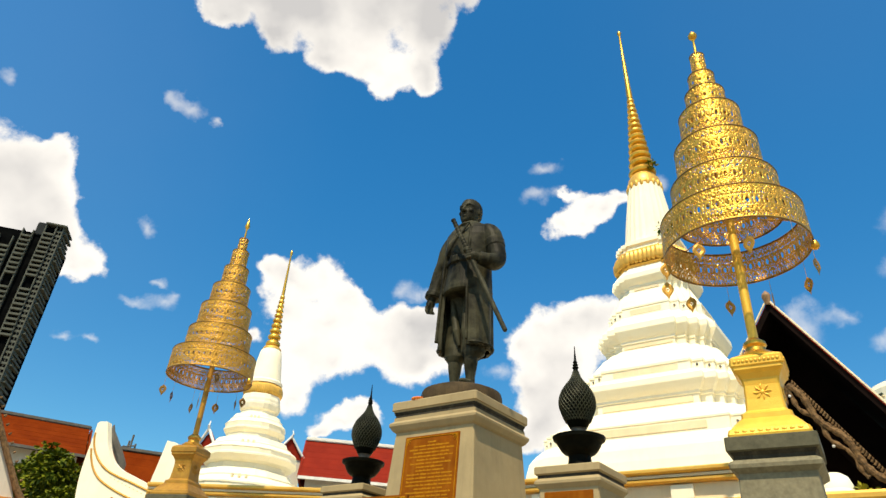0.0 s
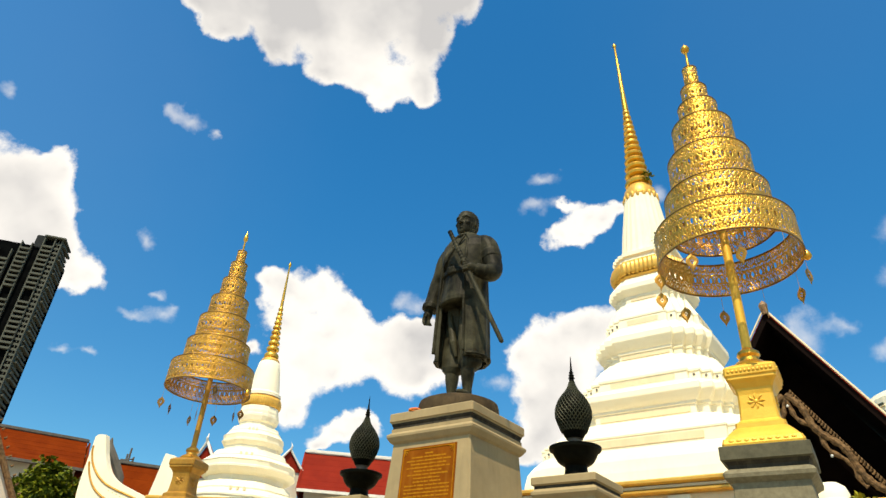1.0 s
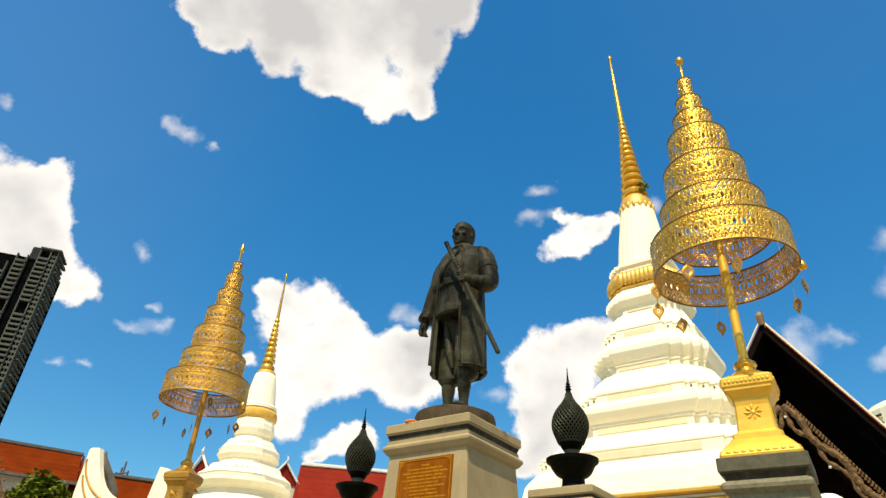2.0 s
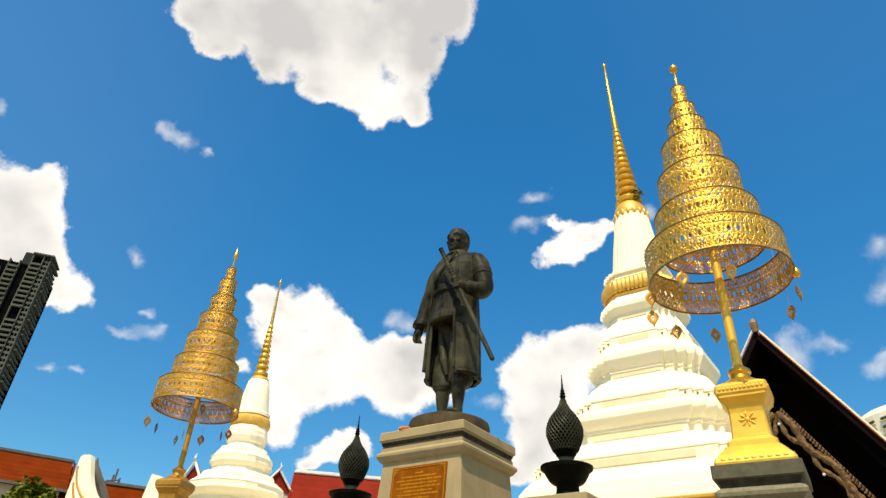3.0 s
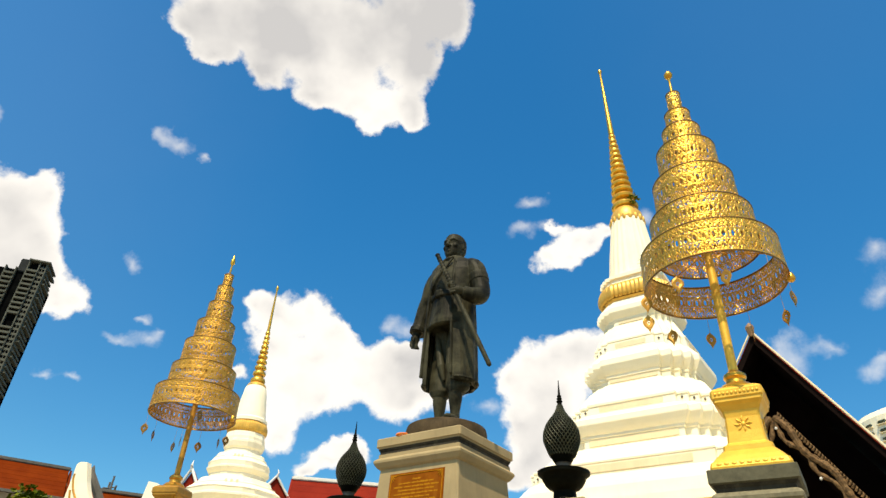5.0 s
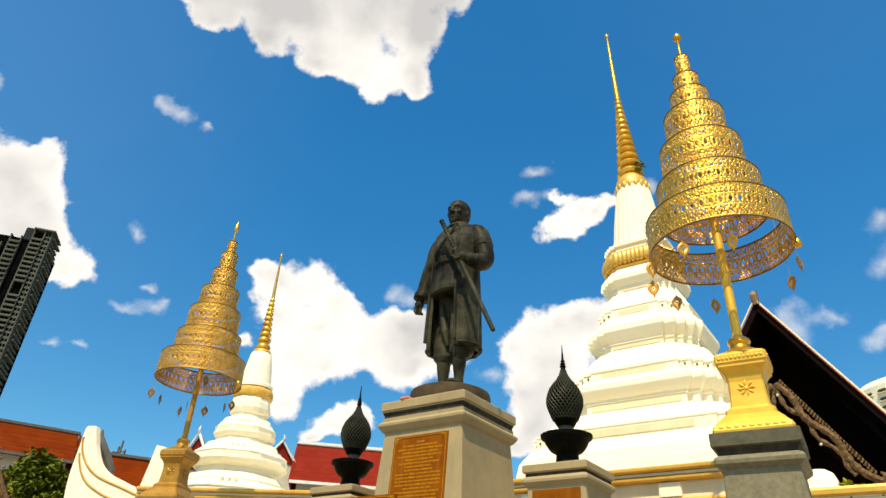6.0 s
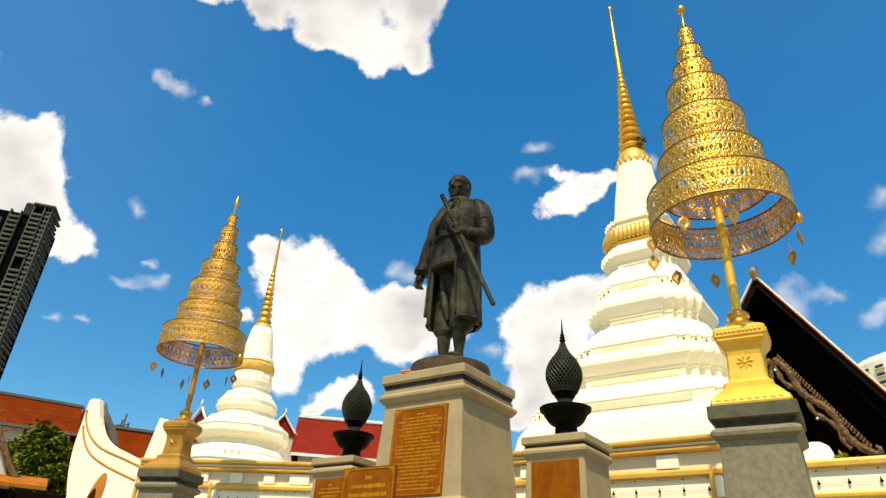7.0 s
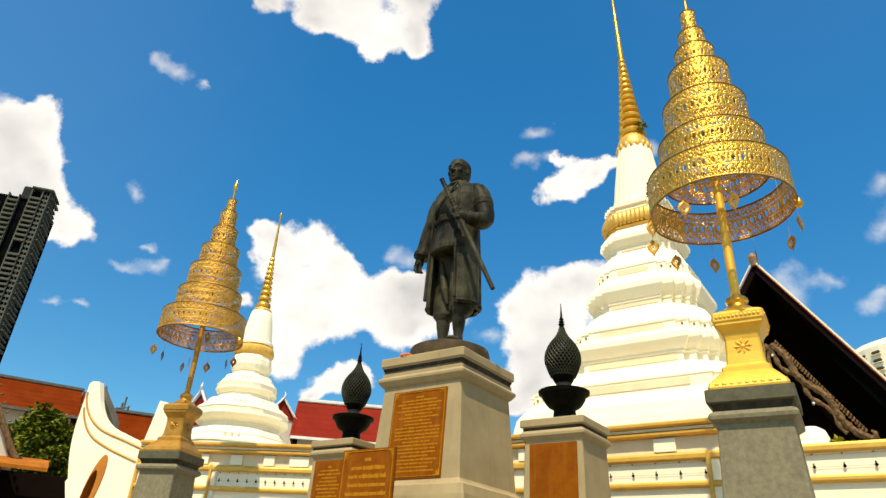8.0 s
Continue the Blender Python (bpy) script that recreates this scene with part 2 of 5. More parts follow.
# near-black, so that the shade is already in the base colour
SHADEBROWN = material("near-black brown, shade in its colour", (0.008, 0.0036, 0.0027), (0.0045, 0.0022, 0.0017), 0.8, scale=4, grain=60, bump=0.2, spec=0.05)
CARVED = material("faded carved wood", (0.30, 0.17, 0.075), (0.17, 0.09, 0.04), 0.6, scale=9, grain=80, bump=0.3)
PALEWALL = material("pale rendered wall", (0.60, 0.56, 0.47), (0.50, 0.46, 0.38), 0.8, scale=1.5, streak=0.3, third=(0.35, 0.32, 0.26))
ORANGE = material("orange painted render", (0.50, 0.185, 0.028), (0.38, 0.125, 0.02), 0.7, scale=4, streak=0.5, third=(0.2, 0.07, 0.02), spec=0.2)
CONCRETE = material("grey tower concrete", (0.108, 0.113, 0.094), (0.064, 0.068, 0.056), 0.8, scale=0.2, grain=3, bump=0.0, spec=0.05)
# near-black fill for the tower's core and stacks, and for hall windows
TOWERDARK = material("near-black tower fill", (0.002, 0.0022, 0.0025), (0.005, 0.0055, 0.0055), 0.8, scale=0.3, grain=3, bump=0.0, spec=0.0)
LEAF = material("green leaves", (0.046, 0.078, 0.005), (0.009, 0.021, 0.003), 0.6, scale=3, grain=30, bump=0.0, islands=0.8, third=(0.21, 0.225, 0.009), spec=0.12)
LEAFYELLOW = material("yellow-green leaves", (0.20, 0.19, 0.012), (0.08, 0.09, 0.008), 0.6, scale=6, grain=30, bump=0.0, islands=0.7, third=(0.34, 0.28, 0.02), spec=0.12)
OLDCARVING = material("dark weathered carving", (0.22, 0.125, 0.055), (0.07, 0.04, 0.018), 0.75, scale=16, grain=60, bump=0.7, mix=(0.4, 0.6), streak=0.4, third=(0.20, 0.12, 0.06), spec=0.15)
BARK = material("grey-brown bark", (0.14, 0.10, 0.07), (0.08, 0.06, 0.045), 0.85, scale=9, bump=0.4)
PAVING = material("stone paving", (0.28, 0.232, 0.155), (0.21, 0.175, 0.12), 0.7, scale=0.8, grain=40, bump=0.15)
MARIGOLD = material("orange marigold petals", (0.75, 0.22, 0.02), (0.6, 0.13, 0.01), 0.7, scale=30)
GILTPAINT = material("bright gold paint", (0.80, 0.47, 0.055), (0.66, 0.36, 0.035), 0.45, 0.3, scale=8, grain=90, bump=0.2, streak=0.2, third=(0.45, 0.24, 0.04))
DARKSLAB = material("darkened granite", (0.115, 0.106, 0.066), (0.068, 0.063, 0.040), 0.65, scale=20, grain=200, bump=0.12, streak=0.4, third=(0.035, 0.034, 0.025), spec=0.12)
RIMGOLD = material("tarnished gilt rim", (0.24, 0.125, 0.025), (0.15, 0.075, 0.015), 0.45, 0.6, scale=12)
ROOFBROWN = material("dull red-brown roof tile", (0.175, 0.027, 0.0028), (0.115, 0.0155, 0.002), 0.9, scale=1.3, grain=16, bump=0.3, streak=0.3, third=(0.06, 0.011, 0.003), spec=0.03)
GREYEDGE = material("grey weathered ridge", (0.13, 0.115, 0.095), (0.075, 0.068, 0.056), 0.8, scale=5)
SHADEGLASS = material("green-grey shaded glazing", (0.035, 0.045, 0.030), (0.075, 0.085, 0.055), 0.5, scale=0.6, grain=4, bump=0.0, spec=0.1)
SLATE = material("dark slate cladding", (0.022, 0.026, 0.028), (0.014, 0.017, 0.019), 0.7, scale=0.3, grain=3, bump=0.0, spec=0.1)
STEEL = material("grey galvanised steel", (0.30, 0.31, 0.32), (0.2, 0.2, 0.2), 0.45, 0.7, scale=5)

# ---------------------------------------------------------------- mesh helpers
TURN = -36.95                     # the monument, the hull and the halls share this bearing
UX, UY = math.cos(radians(TURN)), math.sin(radians(TURN))


def uv_place(a, b, z=0.0, spin=0.0):
    """The pose at a along and b across the monument's bearing."""
    return pose(a * UX - b * UY, a * UY + b * UX, z, 0, 0, TURN + spin)


def mesh_of(name, bm):
    bmesh.ops.recalc_face_normals(bm, faces=bm.faces[:])
    me = bpy.data.meshes.new(name)
    bm.to_mesh(me)
    bm.free()
    return me


def part(name, bm, mat, parent=None, label="", smooth=False):
    me = mesh_of(name, bm)
    me.materials.append(mat)
    if smooth:
        me.shade_smooth()
        me.set_sharp_from_angle(angle=radians(38))
    ob = new(name, me)
    if parent:
        ob.parent = parent
    return tagged(ob, label)


def thing(name, m, label, category, group="", kind=""):
    ob = new(name)
    ob.empty_display_size = 0.1
    ob.matrix_world = m
    return tagged(ob, label, category, group, kind)


def box(bm, x0, x1, y0, y1, z0, z1, bevel=0.0):
    g = bmesh.ops.create_cube(bm, size=1.0)
    for v in g["verts"]:
        v.co = Vector(((x0 + x1) / 2 + v.co.x * (x1 - x0), (y0 + y1) / 2 + v.co.y * (y1 - y0), (z0 + z1) / 2 + v.co.z * (z1 - z0)))
    if bevel:
        edges = list({e for v in g["verts"] for e in v.link_edges})
        bmesh.ops.bevel(bm, geom=edges, offset=bevel, segments=2, affect="EDGES")
    return bm


def boxes(*rows, bevel=0.0):
    bm = bmesh.new()
    for r in rows:
        box(bm, *r, bevel=bevel)
    return bm


def rings(bm, loops, closed=True, caps=True):
    """Skin a list of point loops of equal length."""
    made = [[bm.verts.new(p) for p in loop] for loop in loops]
    n = len(made[0])
    for lo, hi in zip(made, made[1:]):
        for i in range(n if closed else n - 1):
            j = (i + 1) % n
            bm.faces.new((lo[i], lo[j], hi[j], hi[i]))
    if caps and closed:
        bm.faces.new(list(reversed(made[0])))
        bm.faces.new(made[-1])
    return bm


def lathe(profile, n=32, bm=None, at=(0, 0), squash=1.0):
    bm = bm or bmesh.new()
    return rings(bm, [[(at[0] + r * math.cos(k * math.tau / n), at[1] + squash * r * math.sin(k * math.tau / n), z) for k in range(n)] for r, z in profile])


def square(w, chip=0.03):
    """A square outline with small chamfered corners."""
    c = w - min(chip, w * 0.3)
    return [(w, -c), (w, c), (c, w), (-c, w), (-w, c), (-w, -c), (-c, -w), (c, -w)]


STEP = ((0, 1), (1 / 6, 1), (1 / 6, 2 / 3), (0.4, 2 / 3), (0.4, 0.4), (2 / 3, 0.4), (2 / 3, 1 / 6), (1, 1 / 6), (1, 0))


def redented(w):
    """A square outline whose corners step in three times, as Thai bases do; the steps keep their size on the wide tiers."""
    e = min(0.5 * w, 0.44)
    out = []
    for k in range(4):
        c, s = (1, 0, -1, 0)[k], (0, 1, 0, -1)[k]
        for p, q in STEP:
            x, y = w - e * p, w - e * q
            out.append((x * c - y * s, x * s + y * c))
    return out


def loft(profile, outline, bm=None, **kw):
    return rings(bm or bmesh.new(), [[(x, y, z) for x, y in outline(w, **kw)] for w, z in profile])


def tube(points, radii, n=10, bm=None, squash=1.0):
    """A round limb through the points."""
    bm = bm or bmesh.new()
    pts = [Vector(p) for p in points]
    radii = [radii] * len(pts) if isinstance(radii, (int, float)) else radii
    loops = []
    side = None
    for i, p in enumerate(pts):
        way = (pts[min(i + 1, len(pts) - 1)] - pts[max(i - 1, 0)]).normalized()
        ref = side or (Vector((1, 0, 0)) if abs(way.x) < 0.8 else Vector((0, 1, 0)))
        side = (ref - way * ref.dot(way)).normalized()
        up = way.cross(side)
        loops.append([p + radii[i] * (side * math.cos(k * math.tau / n) + up * (squash * math.sin(k * math.tau / n))) for k in range(n)])
    return rings(bm, loops)


def limb(points, radii, n=16, bm=None, steps=5):
    """A tube that bends smoothly through the points, with radii that change smoothly."""
    rows = [Vector((*p, r)) for p, r in zip(points, radii)]
    rows = [rows[0] * 2 - rows[1]] + rows + [rows[-1] * 2 - rows[-2]]
    out = []
    for p0, p1, p2, p3 in zip(rows, rows[1:], rows[2:], rows[3:]):
        for k in range(steps):
            f = k / steps
            out.append(0.5 * (2 * p1 + (p2 - p0) * f + (2 * p0 - 5 * p1 + 4 * p2 - p3) * f * f + (3 * p1 - p0 - 3 * p2 + p3) * f * f * f))
    out.append(rows[-2])
    return tube([q[:3] for q in out], [q[3] for q in out], n, bm)


def ball(bm, centre, r, n=16, squash=(1, 1, 1)):
    g = bmesh.ops.create_uvsphere(bm, u_segments=n, v_segments=max(6, n // 2), radius=1.0)
    for v in g["verts"]:
        v.co = Vector(centre) + Vector((v.co.x * r * squash[0], v.co.y * r * squash[1], v.co.z * r * squash[2]))
    return bm


def slab(outline, y0, y1, bm=None):
    """An upright panel: an outline in x and z, thick from y0 to y1."""
    return rings(bm or bmesh.new(), [[(x, y0, z) for x, z in outline], [(x, y1, z) for x, z in outline]])


# ---------------------------------------------------------------- ground
bm = bmesh.new()
bmesh.ops.create_grid(bm, x_segments=40, y_segments=40, size=1500)
ground = part("ground", bm, PAVING)
tagged(ground, "grey stone paving of the temple yard", "ground", kind="structure")

# ---------------------------------------------------------------- the white hull with its gilt mouldings
HULL_B = 7.4


def moulding(profile, x0, x1, bm=None):
    """A bar with the given section (depth towards the viewer, height) from x0 to x1."""
    return rings(bm or bmesh.new(), [[(x, -d, z) for d, z in profile] for x in (x0, x1)])


BAND_LOW = ((-0.02, 2.52), (0.035, 2.525), (0.045, 2.545), (0.045, 2.57), (0.03, 2.59), (-0.02, 2.595))
BAND_TOP = ((-0.02, 2.80), (0.04, 2.805), (0.05, 2.82), (0.05, 2.86), (0.035, 2.885), (-0.02, 2.89))
CORNICE_LOW = ((-0.02, 3.055), (0.06, 3.058), (0.09, 3.075), (0.09, 3.095), (0.07, 3.11), (-0.02, 3.112))
CORNICE_MID = ((-0.02, 3.112), (0.08, 3.114), (0.08, 3.145), (-0.02, 3.147))
CORNICE_TOP = ((-0.02, 3.147), (0.10, 3.15), (0.13, 3.17), (0.13, 3.195), (0.11, 3.21), (-0.02, 3.212))


def flower_mesh():
    bm = bmesh.new()
    ball(bm, (0.002, -0.018, 2.668), 0.015, 8, (1, 0.6, 1.1))
    ball(bm, (0.0, -0.018, 2.692), 0.008, 6, (1, 0.6, 1.4))
    ball(bm, (0, -0.016, 2.785), 0.007, 6, (1.6, 0.5, 0.9))
    me = mesh_of("flower_stud", bm)
    me.materials.append(IRON)
    return me


FLOWER = flower_mesh()


def hull_side(name, m, x0, x1, blocks, flowers, posts, label, low=False):
    wall = part(name, boxes((x0, x1, 0.0, 0.45, 0.0, 2.88)) if low else boxes((x0, x1, 0.0, 0.45, 0.0, 3.055), (x0, x1, 0.10, 0.45, 3.04, 3.20)), WHITEWASH)
    wall.matrix_world = m
    tagged(wall, label, "wall", kind="structure")
    # the strip behind the blocks, cream in place of the cornice's shade
    if not low:
        part("frieze", boxes((x0, x1, -0.004, 0.02, 2.89, 3.055)), CREAM, wall, "frieze in cream for the cornice shade")
    for nm, prof, mat in (("lower_band", BAND_LOW, GOLDPAINT), ("upper_band", BAND_TOP, GOLDPAINT), ("cornice_bar", CORNICE_LOW, GOLDPAINT),
                          ("cornice_step", CORNICE_MID, CREAM), ("cornice_cap", CORNICE_TOP, GOLDPAINT))[:2 if low else 5]:
        part(nm, moulding(prof, x0, x1), mat, wall, "gold painted moulding" if mat is GOLDPAINT else "")
    for a, b in blocks:
        part("bracket_block", boxes((a, b, -0.045, 0.0, 2.892, 3.04), bevel=0.006), WHITEWASH, wall)
    for x in posts:
        part("pilaster_strip", boxes((x - 0.02, x + 0.02, -0.055, 0.0, 0.0, 2.885), bevel=0.006), GOLDPAINT, wall, "gold painted upright strip")
        part("pilaster", boxes((x + 0.02, x + 0.10, -0.03, 0.0, 0.0, 2.90), bevel=0.006), WHITEWASH, wall)
    for zz in (2.668, 2.782):
        if flowers:
            part("wire", tube([(min(flowers) - 0.1, -0.012, zz), (max(flowers) + 0.1, -0.012, zz)], 0.0012, 5), STEEL, wall, "thin stretched wire")
    for x in flowers:
        ob = new("flower_stud", FLOWER)
        ob.parent = wall
        ob.location = (x, -0.002, 0)
    return wall


hull_side("wall_north", uv_place(0, HULL_B), -6.6, -1.55, [(-2.27, -2.03), (-3.1, -2.86), (-3.95, -3.7)],
          [-2.79 + 0.258 * k for k in range(5)], (-1.71,), "white plastered hull wall with gold mouldings behind the monument")
hull_side("wall_east", uv_place(0, HULL_B - 0.02), -1.55, 3.6, [], [-0.747 + 0.255 * k for k in range(14)], (),
          "lower white plastered wall with gold bands and metal flowers", low=True)
LEFT = pose(-1.87, 10.2, 0.06, 0, 0, math.degrees(math.atan2(-0.1575, 0.9875)))
hull_side("wall_bow", LEFT, -2.38, 1.75, [(-0.92, -0.735), (-0.40, -0.23), (0.0, 0.30), (-1.42, -1.27)], [-1.05 + 0.144 * k for k in range(16)], (-1.2,),
          "white plastered bow wall with gold mouldings beside the prow")
deck = part("deck", boxes((-14, -1.55, HULL_B + 0.3, HULL_B + 9, 2.7, 3.0)), WHITEWASH)
deck.matrix_world = uv_place(0, 0)
tagged(deck, "white plastered deck carrying the two spires", "deck", kind="structure")

# the prow that sweeps up at the bow, with a round hawse hole
prow = thing("prow", LEFT, "white plastered ship prow sweeping upwards with gold mouldings", "prow")
INNER = [(-2.38, 3.175), (-2.50, 3.22), (-2.61, 3.26), (-2.82, 3.341), (-2.91, 3.374), (-2.989, 3.413), (-3.055, 3.453), (-3.112, 3.499), (-3.167, 3.552), (-3.212, 3.613), (-3.255, 3.68), (-3.291, 3.747), (-3.325, 3.825), (-3.354, 3.906), (-3.39, 4.02), (-3.417, 4.133)]
OUTER = [(-3.592, 4.136), (-3.598, 3.994), (-3.603, 3.808), (-3.612, 3.625), (-3.618, 3.415), (-3.607, 3.209), (-3.573, 2.979), (-3.524, 2.783), (-3.47, 2.60), (-3.508, 2.584), (-3.421, 2.332), (-3.25, 1.6), (-3.15, 0.0)]


def prow_panel():
    """The panel's face with an oval hole cut through it, given thickness."""
    bm = bmesh.new()
    edge = [(-2.38, 0.0)] + INNER + OUTER
    n = 220
    hole = []
    outer = []
    cx, cz = -3.04, 2.52
    for k in range(n):
        a = k * math.tau / n
        hole.append((cx + 0.115 * math.cos(a) + 0.09 * math.sin(a), cz + 0.46 * math.sin(a)))
    def along(frac):
        lens = [math.dist(edge[i], edge[(i + 1) % len(edge)]) for i in range(len(edge))]
        d = frac * sum(lens)
        for i, l in enumerate(lens):
            if d <= l:
                p, q = edge[i], edge[(i + 1) % len(edge)]
                return p[0] + (q[0] - p[0]) * d / l, p[1] + (q[1] - p[1]) * d / l
            d -= l
        return edge[0]
    dense = [along(k / 400) for k in range(400)]
    for x, z in hole:
        # the edge point in the same direction from the hole's middle
        a = math.atan2(z - cz, (x - cx) * 2.2)
        outer.append(min(dense, key=lambda p: abs(math.remainder(math.atan2(p[1] - cz, (p[0] - cx) * 2.2) - a, math.tau)) + 0.002 * math.dist(p, (cx, cz))))
    loops = [[(x, -0.02, z) for x, z in outer], [(x, -0.02, z) for x, z in hole], [(x, 0.10, z) for x, z in hole], [(x, 0.10, z) for x, z in outer]]
    return rings(bm, loops + [loops[0]], caps=False), hole


pbm, HOLE = prow_panel()
part("panel", pbm, WHITEWASH, prow)
SMALLER = [(-3.04 + (x + 3.04) * 0.62 - 0.055, 2.52 + (z - 2.52) * 0.72 - 0.10) for x, z in HOLE]
rim = rings(bmesh.new(), [[(x, -0.02, z) for x, z in HOLE], [(x, -0.035, z) for x, z in HOLE], [(x, -0.035, z) for x, z in SMALLER], [(x, 0.16, z) for x, z in SMALLER]], caps=False)
part("hole_rim", rim, ORANGE, prow, "orange painted rim of the round hole")
# near-black board behind the opening, its colour stands for the shade within
part("hole_lining", boxes((-3.30, -2.75, 0.16, 0.20, 1.9, 3.1)), SHADEBROWN, prow, "near-black backing for the shade inside the hole")
CURVES = [((-3.575, 3.95), (-3.565, 3.86), (-3.498, 3.688), (-3.358, 3.511), (-3.187, 3.381), (-2.965, 3.285), (-2.719, 3.205), (-2.42, 3.098)),
          ((-3.56, 3.70), (-3.516, 3.567), (-3.416, 3.39), (-3.273, 3.247), (-3.078, 3.137), (-2.824, 3.03), (-2.44, 2.894))]


def eased(line, steps=6):
    """A smooth curve through the points."""
    pts = [Vector((x, -0.022, z)) for x, z in line]
    pts = [pts[0] * 2 - pts[1]] + pts + [pts[-1] * 2 - pts[-2]]
    out = []
    for p0, p1, p2, p3 in zip(pts, pts[1:], pts[2:], pts[3:]):
        for k in range(steps):
            f = k / steps
            out.append(0.5 * (2 * p1 + (p2 - p0) * f + (2 * p0 - 5 * p1 + 4 * p2 - p3) * f * f + (3 * p1 - p0 - 3 * p2 + p3) * f * f * f))
    return out + [pts[-2]]


for line in CURVES:
    part("curved_moulding", tube(eased(line), 0.016, 8), OLDGILT, prow, "dull gold curved moulding", True)
part("edge_strip", boxes((-2.41, -2.37, -0.05, 0.0, 0.0, 3.17), bevel=0.006), GOLDPAINT, prow)
for k in range(9):
    part("stud", ball(bmesh.new(), (-2.50 - 0.072 * k, -0.024, 3.055 + 0.027 * k), 0.007, 6), GOLDPAINT, prow)

horn = part("prow_horn", slab([(-0.05, 0.0), (0.42, 0.0), (0.44, 1.9), (0.30, 2.06), (0.10, 2.10), (0.02, 1.6), (-0.05, 1.2)], 0, 0.4), WHITEWASH)
horn.matrix_world = pose(-5.56, 13.9, 2.58, 0, 0, -12)
tagged(horn, "white plastered horn of the far prow side", "prow")

# ---------------------------------------------------------------- the spires
# half width and height: wall, flared roof, recess and overhanging lip, tier upon tier
TIERS = ((1.75, 2.95), (1.73, 3.45), (1.70, 3.60), (1.66, 3.67), (1.59, 3.755), (1.55, 3.77), (1.54, 3.785), (1.54, 3.93), (1.55, 3.94), (1.55, 3.96), (1.49, 3.985), (1.42, 4.07), (1.35, 4.15), (1.24, 4.22), (1.16, 4.245),
         (1.13, 4.26), (1.13, 4.38), (1.15, 4.39), (1.15, 4.425), (1.17, 4.44), (1.20, 4.48), (1.24, 4.545), (1.245, 4.56), (1.24, 4.635), (1.22, 4.65), (1.14, 4.70), (1.09, 4.735), (1.07, 4.745), (1.06, 4.86), (1.075, 4.87), (1.075, 4.90), (1.05, 4.915),
         (0.97, 5.05), (0.90, 5.17), (0.83, 5.24), (0.80, 5.25), (0.78, 5.265), (0.78, 5.35), (0.80, 5.36), (0.80, 5.40), (0.82, 5.415), (0.85, 5.46), (0.888, 5.53), (0.893, 5.545), (0.888, 5.63), (0.87, 5.645), (0.80, 5.73), (0.75, 5.80), (0.73, 5.815), (0.72, 5.955),
         (0.73, 5.965), (0.73, 5.99), (0.71, 6.00), (0.66, 6.12), (0.61, 6.22), (0.575, 6.29), (0.56, 6.295), (0.55, 6.31), (0.55, 6.38), (0.56, 6.39), (0.56, 6.42), (0.59, 6.45), (0.635, 6.51), (0.64, 6.525), (0.635, 6.60), (0.62, 6.615), (0.56, 6.70), (0.53, 6.75), (0.52, 6.765))


def lotus_ring(w, z0, z1, outline=redented):
    """A gilt ring of upright petals round the outline."""
    bm = bmesh.new()
    h = z1 - z0
    loft([(w * 0.92, z0), (w * 1.0, z0 + 0.12 * h), (w * 0.90, z0 + 0.2 * h), (w * 0.92, z0 + 0.5 * h), (w * 1.0, z0 + 0.85 * h), (w * 0.98, z1)], outline, bm)
    per = outline(w * 1.0)
    for i in range(len(per)):
        p, q = Vector(per[i]), Vector(per[(i + 1) % len(per)])
        k = max(1, round((q - p).length / (w * 0.12)))
        for j in range(k):
            c = p.lerp(q, (j + 0.5) / k)
            ball(bm, (c.x, c.y, z0 + 0.55 * h), h * 0.30, 8, (0.62, 0.62, 1.35))
    return bm


def flutes(r, n=48, depth=0.035):
    return [((r * (1 - depth * (k % 2))) * math.cos(k * math.tau / n), (r * (1 - depth * (k % 2))) * math.sin(k * math.tau / n)) for k in range(n)]


def ringed(bottom, top, r0, r1, count):
    """A stack of ridged rings that tapers."""
    prof = []
    for k in range(count):
        f0, f1 = k / count, (k + 1) / count
        za, zb = bottom + (top - bottom) * f0 ** 0.86, bottom + (top - bottom) * f1 ** 0.86
        r = r0 + (r1 - r0) * f0 ** 0.8
        prof += [(r * 0.62, za), (r * 0.94, za + 0.16 * (zb - za)), (r, za + 0.38 * (zb - za)), (r * 0.9, za + 0.62 * (zb - za)), (r * 0.62, zb - 0.16 * (zb - za)), (r * 0.60, zb - 0.02 * (zb - za))]
    return prof


chedi = thing("chedi", uv_place(-2.80, 9.60), "large white stupa with stepped tiers, gilt ring and spire", "stupa", "white stupas")


part("tiered_base", loft(TIERS, redented), WHITEWASH, chedi)
part("lotus_ring", lotus_ring(0.56, 6.76, 7.08), GOLDPAINT, chedi, "gilt lotus petal ring", True)
part("ledge", loft([(0.52, 7.06), (0.50, 7.16), (0.54, 7.18), (0.54, 7.24), (0.49, 7.27)], redented), WHITEWASH, chedi)
part("bell", loft([(0.47, 7.25), (0.445, 7.36), (0.425, 7.5), (0.40, 7.75), (0.36, 8.05), (0.32, 8.35), (0.285, 8.62), (0.24, 8.75)], flutes), WHITEWASH, chedi)
cap = lathe([(0.295, 8.56), (0.30, 8.60), (0.27, 8.74), (0.21, 8.84), (0.17, 8.87)], 36)
for k in range(18):
    a = k * math.tau / 18
    ball(cap, (0.286 * math.cos(a), 0.286 * math.sin(a), 8.56), 0.045, 6, (0.8, 0.8, 1.7))
part("gilt_cap", cap, GOLDPAINT, chedi, "gilt drip-edged cap", True)
